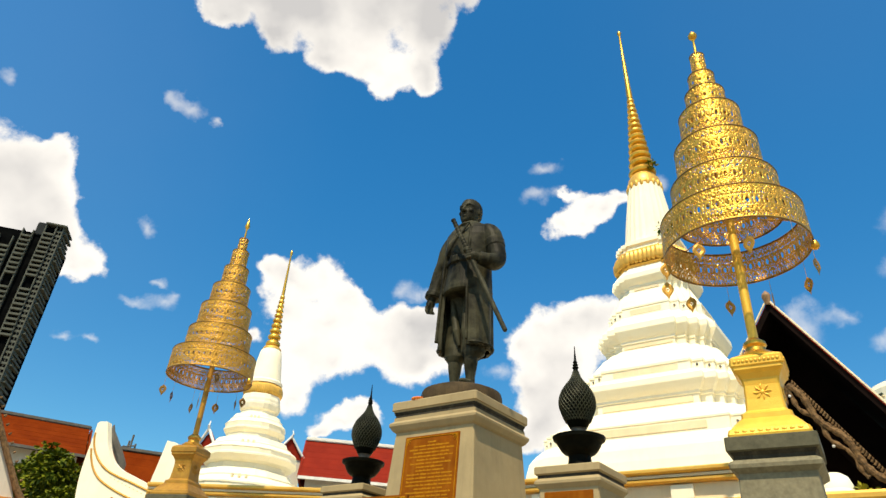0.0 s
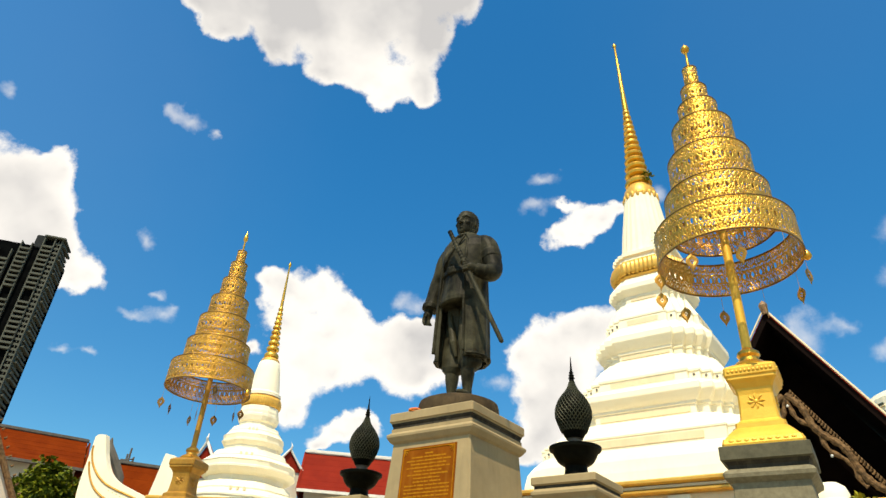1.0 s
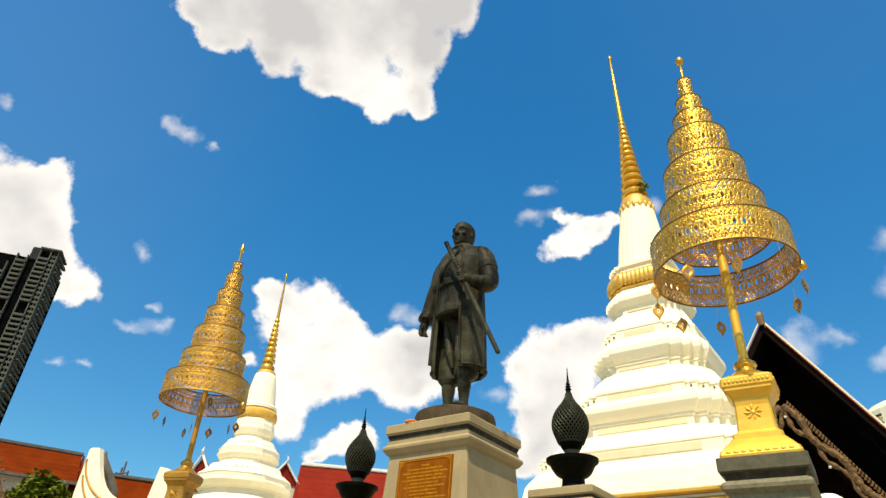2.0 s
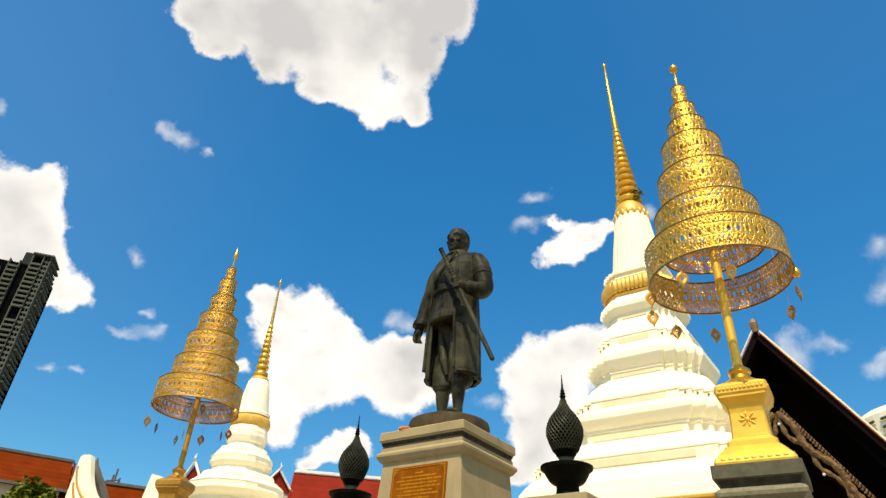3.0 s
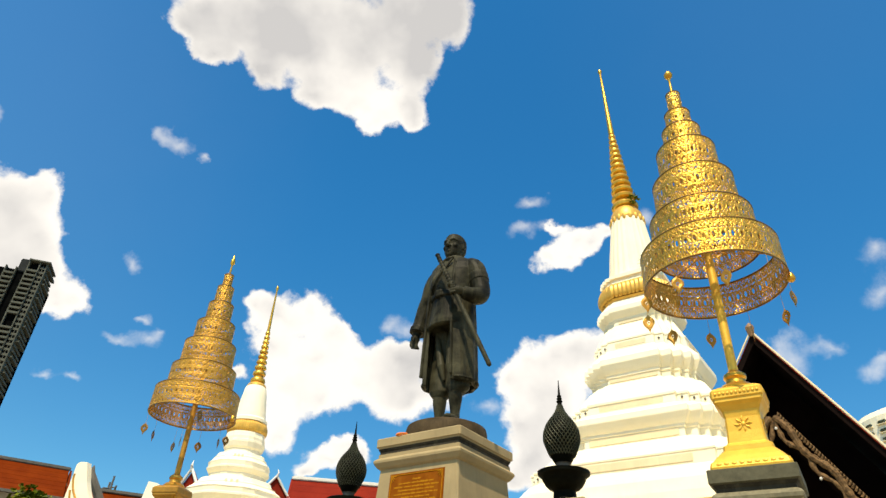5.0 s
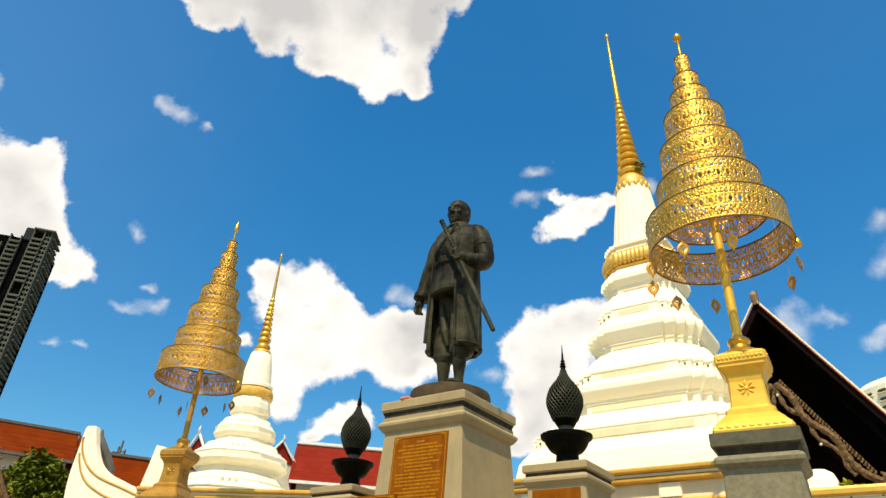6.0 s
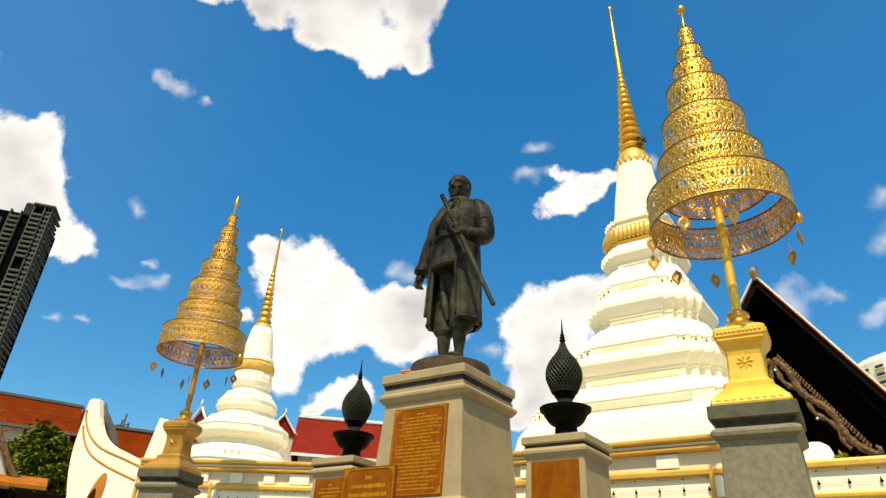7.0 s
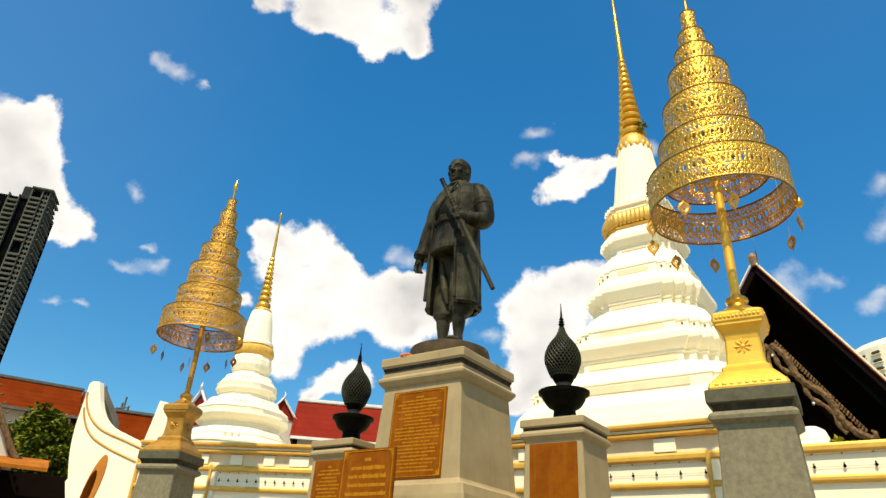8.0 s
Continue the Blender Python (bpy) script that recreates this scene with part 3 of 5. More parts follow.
spire = part("spire", lathe([(0.16, 8.84)] + ringed(8.85, 10.82, 0.245, 0.058, 13) + [(0.045, 10.83)], 28), SPIREGOLD, chedi, "ringed gilt spire", True)
needle = part("needle", lathe([(0.055, 10.80), (0.058, 10.86), (0.046, 11.3), (0.030, 12.1), (0.020, 12.62), (0.03, 12.66), (0.045, 12.71), (0.03, 12.76), (0.004, 12.80)], 16), GOLD, chedi, "polished gold needle", True)
for o in (spire, needle):           # the spire leans a little
    o.matrix_local = Matrix.Translation((0, 0, 8.85)) @ Matrix.Rotation(radians(-1.9), 4, "Y") @ Matrix.Translation((0, 0, -8.85))

for w, zz, wide, tall in ((0.722, 5.885, 0.24, 0.045), (1.062, 4.805, 0.46, 0.04), (1.54, 3.86, 0.84, 0.05), (0.78, 5.31, 0.36, 0.03), (1.13, 4.32, 0.62, 0.045), (0.55, 6.345, 0.20, 0.022)):
    for spin in range(4):
        o = part("inset_panel", boxes((-wide, wide, -w - 0.010, -w + 0.05, zz - tall, zz + tall), bevel=0.006), CREAM, chedi, "cream painted inset strip")
        o.matrix_local = Matrix.Rotation(spin * math.pi / 2, 4, "Z")
vent = mesh_of("vent", lathe([(0.016, -0.02), (0.016, 0.02)], 10))
vent.materials.append(GREYEDGE)
for w, zz in ((0.72, 5.90), (1.06, 4.82), (1.54, 3.87)):
    e = min(0.5 * w, 0.44)
    for p, q in ((0.283, 0.667), (0.533, 0.4), (0.833, 0.167)):
        for side in (-1, 1):
            o = new("vent", vent)
            o.parent, o.matrix_local = chedi, Matrix.Translation((side * (w - e * p), -(w - e * q), zz)) @ Matrix.Rotation(radians(90), 4, "X")

SMALL = ((0.98, 2.95), (0.97, 3.60), (0.985, 3.615), (0.985, 3.645), (0.95, 3.67), (0.93, 3.70), (0.86, 3.755), (0.865, 3.785), (0.82, 3.80), (0.77, 3.90), (0.70, 3.93), (0.655, 3.945), (0.65, 4.04), (0.74, 4.075),
         (0.80, 4.13), (0.82, 4.15), (0.82, 4.185), (0.795, 4.20), (0.80, 4.275), (0.81, 4.29), (0.77, 4.33), (0.70, 4.38), (0.70, 4.40), (0.64, 4.43), (0.60, 4.52), (0.53, 4.54), (0.475, 4.555), (0.465, 4.635), (0.49, 4.655),
         (0.515, 4.69), (0.53, 4.71), (0.53, 4.745), (0.51, 4.755), (0.52, 4.82), (0.525, 4.835), (0.49, 4.87), (0.455, 4.92), (0.455, 4.94), (0.42, 4.97), (0.40, 5.03), (0.34, 5.05), (0.305, 5.07), (0.30, 5.13), (0.335, 5.16),
         (0.355, 5.23), (0.36, 5.245), (0.36, 5.29), (0.345, 5.30), (0.345, 5.36), (0.335, 5.40), (0.325, 5.46))
little = thing("chedi", uv_place(-10.62, 8.34), "smaller white stupa with rounded tiers, gilt ring and spire", "stupa", "white stupas")


def eight_sided(w, soft=0.17):
    """An eight-sided outline with blunted corners."""
    out = []
    for k in range(8):
        a = k * math.tau / 8
        for side in (-1, 1):
            h = w * math.tan(math.pi / 8) * (1 - soft * 2)
            out.append((w * math.cos(a) - side * h * math.sin(a), w * math.sin(a) + side * h * math.cos(a)))
    return out


part("tiered_base", loft([(w * 1.10, zz) for w, zz in SMALL], eight_sided), WHITEWASH, little)
for w, zz, gap in ((0.93, 3.74, 0.12), (0.70, 4.40, 0.10), (0.455, 4.93, 0.07)):
    for j in (-1, 0, 1):
        o = part("niche", boxes((j * gap - 0.022, j * gap + 0.022, -w * 1.10 - 0.01, -w * 1.10 + 0.06, zz - 0.035, zz + 0.035), bevel=0.008), CREAM, little, "small cream niche")
        o.matrix_local = Matrix.Rotation(radians(45), 4, "Z")
part("lotus_ring", lotus_ring(0.345, 5.42, 5.69, eight_sided), GOLDPAINT, little, "gilt lotus petal ring", True)
part("bell", lathe([(0.36, 5.70), (0.36, 5.76), (0.315, 5.80), (0.29, 5.98), (0.25, 6.25), (0.215, 6.45), (0.15, 6.53)], 32), WHITEWASH, little, "", True)
part("gilt_cap", lathe([(0.20, 6.49), (0.175, 6.54), (0.11, 6.58)], 24), GOLDPAINT, little, "", True)
part("spire", lathe([(0.09, 6.55)] + ringed(6.56, 7.80, 0.155, 0.045, 10) + [(0.03, 7.81)], 24), SPIREGOLD, little, "ringed gilt spire", True)
part("needle", lathe([(0.035, 7.78), (0.034, 7.9), (0.016, 8.8), (0.03, 8.86), (0.035, 8.89), (0.004, 8.96)], 12), GOLD, little, "polished gold needle", True)

# ---------------------------------------------------------------- the monument's pedestal
pedestal = thing("pedestal", uv_place(-3.502, 5.116), "pale weathered stone pedestal with a moulded top under the bronze statue", "pedestal")
part("die", loft([(0.60, 2.12), (0.58, 2.20), (0.50, 2.235), (0.482, 2.26), (0.432, 3.10)], square, chip=0.012), MARBLE, pedestal)
part("base", loft([(0.80, 0.0), (0.80, 0.55), (0.72, 0.57), (0.72, 1.1), (0.66, 1.13), (0.66, 1.95), (0.62, 2.02), (0.61, 2.12)], square, chip=0.012), MARBLE, pedestal)
part("lip", loft([(0.435, 3.10), (0.455, 3.115), (0.482, 3.155), (0.484, 3.175), (0.478, 3.185), (0.452, 3.205), (0.452, 3.236)], square, chip=0.010), MARBLE, pedestal)
part("neck_moulding", loft([(0.452, 3.236), (0.446, 3.242), (0.444, 3.262), (0.452, 3.272), (0.456, 3.288)], square, chip=0.012), NECKSTONE, pedestal, "near-black neck moulding")
part("top_slab", loft([(0.458, 3.288), (0.462, 3.300), (0.473, 3.306), (0.473, 3.375), (0.466, 3.384)], square, chip=0.014), MARBLE, pedestal)


def inscription(x0, x1, z0, z1, rows, seed):
    """Gilt lines of writing too small to read, as short bars, centred."""
    rnd = random.Random(seed)
    bm = bmesh.new()
    pitch = (z1 - z0) / rows
    for k in range(rows):
        z = z1 - (k + 0.5) * pitch
        half = (x1 - x0) / 2 * (0.18 if k == 0 else rnd.choice((0.62, 0.8, 0.9, 0.97, 1.0)))
        x = (x0 + x1) / 2 - half
        while x < (x0 + x1) / 2 + half - 0.012:
            w = min(rnd.uniform(0.03, 0.11), (x0 + x1) / 2 + half - x)
            hgt = pitch * rnd.uniform(0.17, 0.22)
            box(bm, x, x + w, -0.0008, 0.0, z - hgt, z + hgt)
            for j in range(int(w / 0.02)):
                if rnd.random() < 0.45:
                    xx = x + 0.02 * j + 0.004
                    box(bm, xx, xx + 0.008, -0.0008, 0.0, z + hgt, z + hgt + pitch * rnd.uniform(0.08, 0.2))
            x += w + rnd.choice((0.004, 0.005, 0.010))
    return bm


def corner_bits(x0, x1, z0, z1, r):
    bm = bmesh.new()
    for cx, cz, sx, sz in ((x0, z0, 1, 1), (x1, z0, -1, 1), (x0, z1, 1, -1), (x1, z1, -1, -1)):
        for k in range(4):
            a = radians(10 + 23 * k)
            tube([(cx, -0.001, cz), (cx + sx * r * math.cos(a), -0.001, cz + sz * r * math.sin(a))], [0.008, 0.003], 6, bm)
    for a, b, c, d in ((x0, x1, z0, z0), (x0, x1, z1, z1), (x0, x0, z0, z1), (x1, x1, z0, z1)):
        tube([(a, -0.001, c), (b, -0.001, d)], 0.004, 6, bm)
    return bm


def plaque(parent, m, w, z0, z1, rows, seed, border=True):
    p = part("plaque", boxes((-w, w, -0.006, 0.02, z0, z1), bevel=0.002), PLAQUE, parent, "red-brown enamelled plaque with gilt lines of writing")
    p.matrix_local = m
    if not rows:
        return p
    t = part("inscription", inscription(-w + 0.06, w - 0.05, z0 + 0.05, z1 - 0.05, rows, seed), LETTER, p)
    t.location = (0, -0.0062, 0)
    tagged(t, kind="stuff")
    if border:
        e = part("border", corner_bits(-w + 0.018, w - 0.018, z0 + 0.018, z1 - 0.018, 0.06), LETTER, p)
        e.location = (0, -0.0062, 0)
    return p


LEAN_BACK = math.degrees(math.atan2(0.05, 0.84))
plaque(pedestal, pose(0.005, -0.4835, 2.26, -LEAN_BACK, 0, 0), 0.298, 0.005, 0.785, 22, 3)

# ---------------------------------------------------------------- side pedestals with black finials


def finial_urn(a, b, seed):
    stand = thing("side_pedestal", uv_place(a, b), "small pale stone pedestal with a red-brown plaque", "pedestal", "side pedestals")
    part("die", loft([(0.33, 0.0), (0.33, 0.5), (0.29, 0.52), (0.285, 1.2), (0.252, 2.55)], square, chip=0.01), MARBLE, stand)
    part("lip", loft([(0.254, 2.55), (0.284, 2.585), (0.285, 2.605), (0.265, 2.63)], square, chip=0.01), MARBLE, stand)
    part("neck_moulding", loft([(0.262, 2.63), (0.262, 2.655)], square, chip=0.01), NECKSTONE, stand)
    part("top_slab", loft([(0.266, 2.655), (0.282, 2.665), (0.282, 2.715), (0.276, 2.722)], square, chip=0.01), MARBLE, stand)
    plaque(stand, pose(0.004, -0.2545, 2.5, -1.2, 0, 0), 0.205, -0.62, 0.025, 16 if seed == 8 else 0, seed, False)
    urn = thing("finial_urn", uv_place(a, b, 2.72), "black metal lotus-bud finial on a flared bowl", "finial", "black finials")
    part("bowl", lathe([(0.105, 0.002), (0.115, 0.010), (0.110, 0.05), (0.096, 0.07), (0.092, 0.12), (0.104, 0.132), (0.128, 0.142), (0.152, 0.165), (0.176, 0.205), (0.190, 0.238), (0.215, 0.252), (0.219, 0.278),
                         (0.203, 0.285), (0.185, 0.27), (0.06, 0.262)], 32), IRON, urn, "", True)
    part("collar", lathe([(0.05, 0.262), (0.075, 0.275), (0.07, 0.30), (0.055, 0.315), (0.06, 0.345), (0.072, 0.352)], 24), GREYEDGE, urn, "", True)
    prof = [(0.062, 0.345), (0.085, 0.37), (0.110, 0.42), (0.135, 0.48), (0.153, 0.53), (0.158, 0.575), (0.151, 0.625), (0.130, 0.68), (0.098, 0.73), (0.068, 0.765), (0.046, 0.80), (0.032, 0.835), (0.022, 0.875)]
    part("bud_core", lathe([(r * 0.955, z) for r, z in prof], 32), IRON, urn, "", True)
    # the basket of crossing ribs, coloured paler than the core as if lit
    lat = bmesh.new()
    zs = [z for _, z in prof]
    for k in range(28):
        for sgn in (1, -1):
            pts = []
            for i in range(19):
                z = 0.41 + (0.86 - 0.41) * i / 18
                r = float(np.interp(z, zs, [r for r, _ in prof]))
                a = k * math.tau / 28 + sgn * 2.1 * i / 18
                pts.append((r * 1.0 * math.cos(a), r * 1.0 * math.sin(a), z))
            tube(pts, [0.0052 * (1 - 0.55 * i / 18) for i in range(19)], 4, lat)
    part("lattice", lat, LITRIBS, urn, "woven lattice of crossing ribs")
    part("tip", lathe([(0.024, 0.86), (0.020, 0.885), (0.030, 0.895), (0.018, 0.91), (0.026, 0.92), (0.015, 0.935), (0.021, 0.945), (0.012, 0.96), (0.007, 1.02), (0.003, 1.10)], 12), IRON, urn, "", True)


finial_urn(-2.292, 5.116, 5)
finial_urn(-4.690, 5.116, 8)

# the low sign that stands in front of the pedestal
sign = thing("sign_board", uv_place(-3.52, 4.10, 0.0), "low red-brown sign board with gilt writing on a stone foot", "sign")
part("foot", loft([(0.2, 0.0), (0.2, 0.1), (0.08, 0.12), (0.07, 1.6)], square, chip=0.01), MARBLE, sign)
sb = plaque(sign, pose(0, -0.03, 1.60, -1, 0, 0), 0.27, 0.0, 0.815, 11, 11)

# ---------------------------------------------------------------- the bronze statue
plinth = part("statue_plinth", lathe([(0.395, 3.386), (0.40, 3.40), (0.395, 3.50), (0.385, 3.535), (0.33, 3.56), (0.10, 3.575)], 48), RUSTY, None, "", True)
plinth.matrix_world = uv_place(-3.502, 5.116)
tagged(plinth, "round dark bronze plinth on the stone pedestal", "plinth")


def statue_mesh():
    bm = bmesh.new()
    def oval(rows, n=28):
        rings(bm, [[(cx + hx * math.cos(k * math.tau / n), cy + hy * math.sin(k * math.tau / n), z) for k in range(n)] for z, cx, cy, hx, hy in rows])
    # trunk with a belted tunic that ends above the knees
    oval([(4.62, 0.0, -0.02, 0.215, 0.175), (4.72, 0.0, -0.025, 0.225, 0.19), (4.9, 0.0, -0.03, 0.215, 0.185), (4.98, 0.0, -0.03, 0.205, 0.175), (5.1, 0.0, -0.03, 0.228, 0.185),
          (5.22, 0.0, -0.02, 0.265, 0.182), (5.33, 0.0, 0.0, 0.285, 0.155), (5.40, 0.0, 0.01, 0.255, 0.135), (5.45, 0.0, 0.015, 0.20, 0.115), (5.49, 0.0, 0.015, 0.135, 0.10), (5.53, 0.0, 0.01, 0.09, 0.088)])
    oval([(4.93, 0.0, -0.03, 0.224, 0.194), (4.94, 0.0, -0.03, 0.236, 0.204), (4.99, 0.0, -0.03, 0.234, 0.202), (5.0, 0.0, -0.03, 0.22, 0.188)])
    box(bm, -0.08, 0.02, -0.25, -0.2, 4.92, 5.01, bevel=0.01)
    for k in range(4):
        ball(bm, (-0.045, -0.205 + 0.006 * k, 5.06 + 0.075 * k), 0.014, 8)
    tube([(0.075, -0.145, 5.43), (-0.02, -0.205, 5.25), (-0.13, -0.20, 5.10), (-0.20, -0.15, 5.02)], [0.014, 0.016, 0.016, 0.014], 8, bm)
    # head: plain, with ears, nose and cropped hair
    first = len(bm.verts)
    oval([(5.535, 0.0, -0.055, 0.030, 0.035), (5.548, 0.0, -0.05, 0.062, 0.066), (5.575, 0.0, -0.035, 0.090, 0.095), (5.615, 0.0, -0.022, 0.108, 0.114), (5.66, 0.0, -0.015, 0.118, 0.124),
          (5.705, 0.0, -0.008, 0.122, 0.124), (5.75, 0.0, -0.008, 0.123, 0.134), (5.80, 0.0, -0.004, 0.114, 0.128), (5.84, 0.0, 0.0, 0.085, 0.10), (5.865, 0.0, 0.0, 0.03, 0.04)])
    oval([(5.60, 0.0, 0.05, 0.085, 0.075), (5.66, 0.0, 0.056, 0.112, 0.095), (5.73, 0.0, 0.048, 0.124, 0.108), (5.785, 0.0, 0.030, 0.127, 0.124), (5.82, 0.0, 0.010, 0.118, 0.132),
          (5.85, 0.0, 0.004, 0.094, 0.112), (5.872, 0.0, 0.006, 0.06, 0.075), (5.88, 0.0, 0.006, 0.02, 0.03)])
    tube([(0, -0.136, 5.735), (0, -0.158, 5.675), (0, -0.148, 5.662)], [0.015, 0.025, 0.02], 8, bm)
    for sx in (-1, 1):
        ball(bm, (0.124 * sx, 0.012, 5.690), 0.036, 10, (0.45, 0.8, 1.35))
        tube([(0.022 * sx, -0.139, 5.748), (0.06 * sx, -0.128, 5.758), (0.098 * sx, -0.088, 5.744)], [0.012, 0.013, 0.009], 8, bm)
        ball(bm, (0.048 * sx, -0.116, 5.722), 0.017, 8, (1.3, 0.6, 0.6))
        ball(bm, (0.066 * sx, -0.092, 5.672), 0.036, 8)
        ball(bm, (0.026 * sx, -0.146, 5.667), 0.014, 8)
    tube([(-0.036, -0.124, 5.630), (0, -0.138, 5.634), (0.036, -0.124, 5.630)], [0.007, 0.012, 0.007], 8, bm)
    tube([(-0.030, -0.122, 5.608), (0, -0.134, 5.606), (0.030, -0.122, 5.608)], [0.007, 0.013, 0.007], 8, bm)
    ball(bm, (0.0, -0.108, 5.572), 0.034, 10, (1.1, 0.7, 0.8))
    bm.verts.ensure_lookup_table()
    for v in bm.verts[first:]:
        v.co = Vector((v.co.x * 0.94, v.co.y * 0.95, 5.505 + (v.co.z - 5.535) * 0.965))
    tube([(0, 0.01, 5.42), (0, 0.008, 5.58)], [0.088, 0.074], 18, bm)
    # standing collar
    tube([(-0.10, 0.0, 5.515), (-0.07, -0.075, 5.497), (0.0, -0.112, 5.478), (0.07, -0.075, 5.497), (0.10, 0.0, 5.515)], 0.017, 8, bm)
    # baggy breeches and calves
    for sx, fy in ((-1, 0.0), (1, -0.06)):
        x = 0.115 * sx
        oval([(3.88, x, fy * 0.9, 0.075, 0.085), (3.93, x * 1.02, fy * 0.8 + 0.02, 0.12, 0.12), (4.06, x * 1.08, fy * 0.7 + 0.03, 0.13, 0.115), (4.3, x, fy * 0.5 + 0.04, 0.125, 0.105), (4.5, x * 0.95, fy * 0.3 + 0.04, 0.115, 0.10), (4.72, x * 0.8, 0, 0.12, 0.12)], 20)
        oval([(3.60, x, fy, 0.048, 0.055), (3.68, x, fy, 0.045, 0.052), (3.82, x, fy, 0.066, 0.076), (3.93, x, fy, 0.072, 0.082), (4.02, x, fy, 0.07, 0.08)], 14)
        ball(bm, (x + 0.012 * sx, fy - 0.07, 3.595), 0.06, 14, (0.85, 2.1, 0.65))
    for x, dx, r in ((-0.15, 0.10, 0.034), (0.02, 0.03, 0.030)):
        tube([(x, -0.05, 4.62), (x + dx * 0.4, -0.075, 4.42), (x + dx, -0.095, 4.18), (x + dx * 1.3, -0.08, 4.02)], [r * 0.6, r, r * 1.2, r * 0.5], 10, bm)
    # tunic flap below the belt
    oval([(4.585, 0.0, -0.03, 0.222, 0.20), (4.60, 0.0, -0.035, 0.238, 0.226), (4.64, 0.0, -0.035, 0.238, 0.228), (4.92, 0.0, -0.028, 0.215, 0.19)])
    # open coat: a shell round back and sides, wider front flap on the figure's left
    n = 46
    def coat(z, hx, hy, a0, a1, th=0.035):
        out = []
        for k in range(n):
            a = a0 + (a1 - a0) * k / (n - 1)
            wob = 1.0 + 0.035 * math.sin(a * 11 + z) * max(0.0, (4.95 - z)) * 1.4
            out.append((hx * wob * math.sin(a), -hy * wob * math.cos(a), z))
        inner = [(x * (1 - th / hx), y * (1 - th / hy), zz) for x, y, zz in reversed(out)]
        return out + inner
    rows = []
    for z, hx, hy, a0, a1 in ((3.97, 0.285, 0.24, 31, 318), (4.01, 0.29, 0.245, 31, 318), (4.4, 0.285, 0.24, 29, 316), (4.7, 0.272, 0.23, 27, 314), (4.95, 0.265, 0.215, 27, 318), (5.15, 0.282, 0.212, 27, 330), (5.28, 0.298, 0.195, 26, 336), (5.37, 0.285, 0.168, 25, 338), (5.435, 0.225, 0.142, 22, 338), (5.485, 0.15, 0.122, 24, 336)):
        rows.append(coat(z, hx, hy, radians(a0), radians(a1)))
    rings(bm, rows)
    hem = [(0.30 * math.sin(radians(a)), -0.253 * math.cos(radians(a)), 3.995) for a in range(32, 320, 8)]
    tube(hem, [0.004] + [0.010] * (len(hem) - 2) + [0.004], 8, bm)
    # lapel edges
    tube([(0.150, -0.212, 4.02), (0.140, -0.213, 4.4), (0.126, -0.207, 4.7), (0.122, -0.194, 4.95), (0.13, -0.190, 5.15), (0.12, -0.155, 5.37)], 0.014, 8, bm)
    tube([(-0.225, -0.20, 4.05), (-0.215, -0.185, 4.5), (-0.195, -0.175, 4.95), (-0.14, -0.185, 5.2), (-0.085, -0.13, 5.4)], 0.016, 8, bm)
    # arms
    limb([(-0.05, 0.01, 5.40), (-0.15, 0.01, 5.37), (-0.225, 0.01, 5.32), (-0.285, 0.01, 5.22), (-0.335, 0.02, 5.08), (-0.385, 0.02, 4.98), (-0.415, -0.005, 4.80), (-0.435, -0.03, 4.67)], [0.05, 0.078, 0.10, 0.104, 0.098, 0.09, 0.084, 0.088], 18, bm)
    tube([(-0.437, -0.03, 4.68), (-0.45, -0.045, 4.60), (-0.455, -0.06, 4.53)], [0.045, 0.052, 0.035], 12, bm)
    for k in range(4):
        tube([(-0.475 + 0.018 * k, -0.085 + 0.012 * k, 4.57), (-0.468 + 0.018 * k, -0.095 + 0.014 * k, 4.51), (-0.45 + 0.016 * k, -0.08 + 0.016 * k, 4.475)], 0.013, 7, bm)
    tube([(-0.43, -0.09, 4.6), (-0.425, -0.12, 4.55)], 0.014, 7, bm)
    limb([(0.05, 0.01, 5.40), (0.15, 0.01, 5.385), (0.235, 0.01, 5.35), (0.295, 0.005, 5.27), (0.335, 0.0, 5.12), (0.375, -0.02, 4.97), (0.38, -0.09, 4.885), (0.355, -0.19, 4.86), (0.30, -0.26, 4.875)], [0.05, 0.078, 0.10, 0.108, 0.104, 0.098, 0.095, 0.08, 0.068], 18, bm)
    tube([(0.315, -0.25, 4.87), (0.265, -0.30, 4.885), (0.235, -0.32, 4.89)], [0.045, 0.055, 0.045], 12, bm)
    for k in range(4):
        tube([(0.265, -0.345, 4.94 - 0.03 * k), (0.22, -0.357, 4.938 - 0.03 * k), (0.20, -0.32, 4.935 - 0.03 * k)], 0.016, 7, bm)
    # cuffs and arm band
    tube([(-0.427, -0.02, 4.73), (-0.434, -0.03, 4.67)], 0.094, 16, bm)
    tube([(0.317, 0.002, 5.20), (0.338, 0.0, 5.11)], 0.112, 18, bm)
    # sheathed sword held across the front
    hilt, tip = Vector((0.02, -0.36, 5.375)), Vector((0.605, -0.22, 4.00))
    way = tip - hilt
    tube([hilt, hilt + way * 0.02, hilt + way * 0.29], [0.030, 0.024, 0.022], 10, bm)
    for k in range(9):
        p = hilt + way * (0.03 + 0.028 * k)
        tube([p, p + way * 0.012], 0.027, 10, bm)
    tube([hilt + way * 0.285, hilt + way * 0.305], 0.045, 12, bm)
    tube([hilt + way * 0.3, hilt + way * 0.7, tip - way * 0.01, tip], [0.027, 0.026, 0.024, 0.016], 10, bm)
    return bm


statue = part("statue", statue_mesh(), BRONZE, None, "", True)
statue.matrix_world = uv_place(-3.485, 5.116, 0.0)
fuse = statue.modifiers.new("fuse", "REMESH")
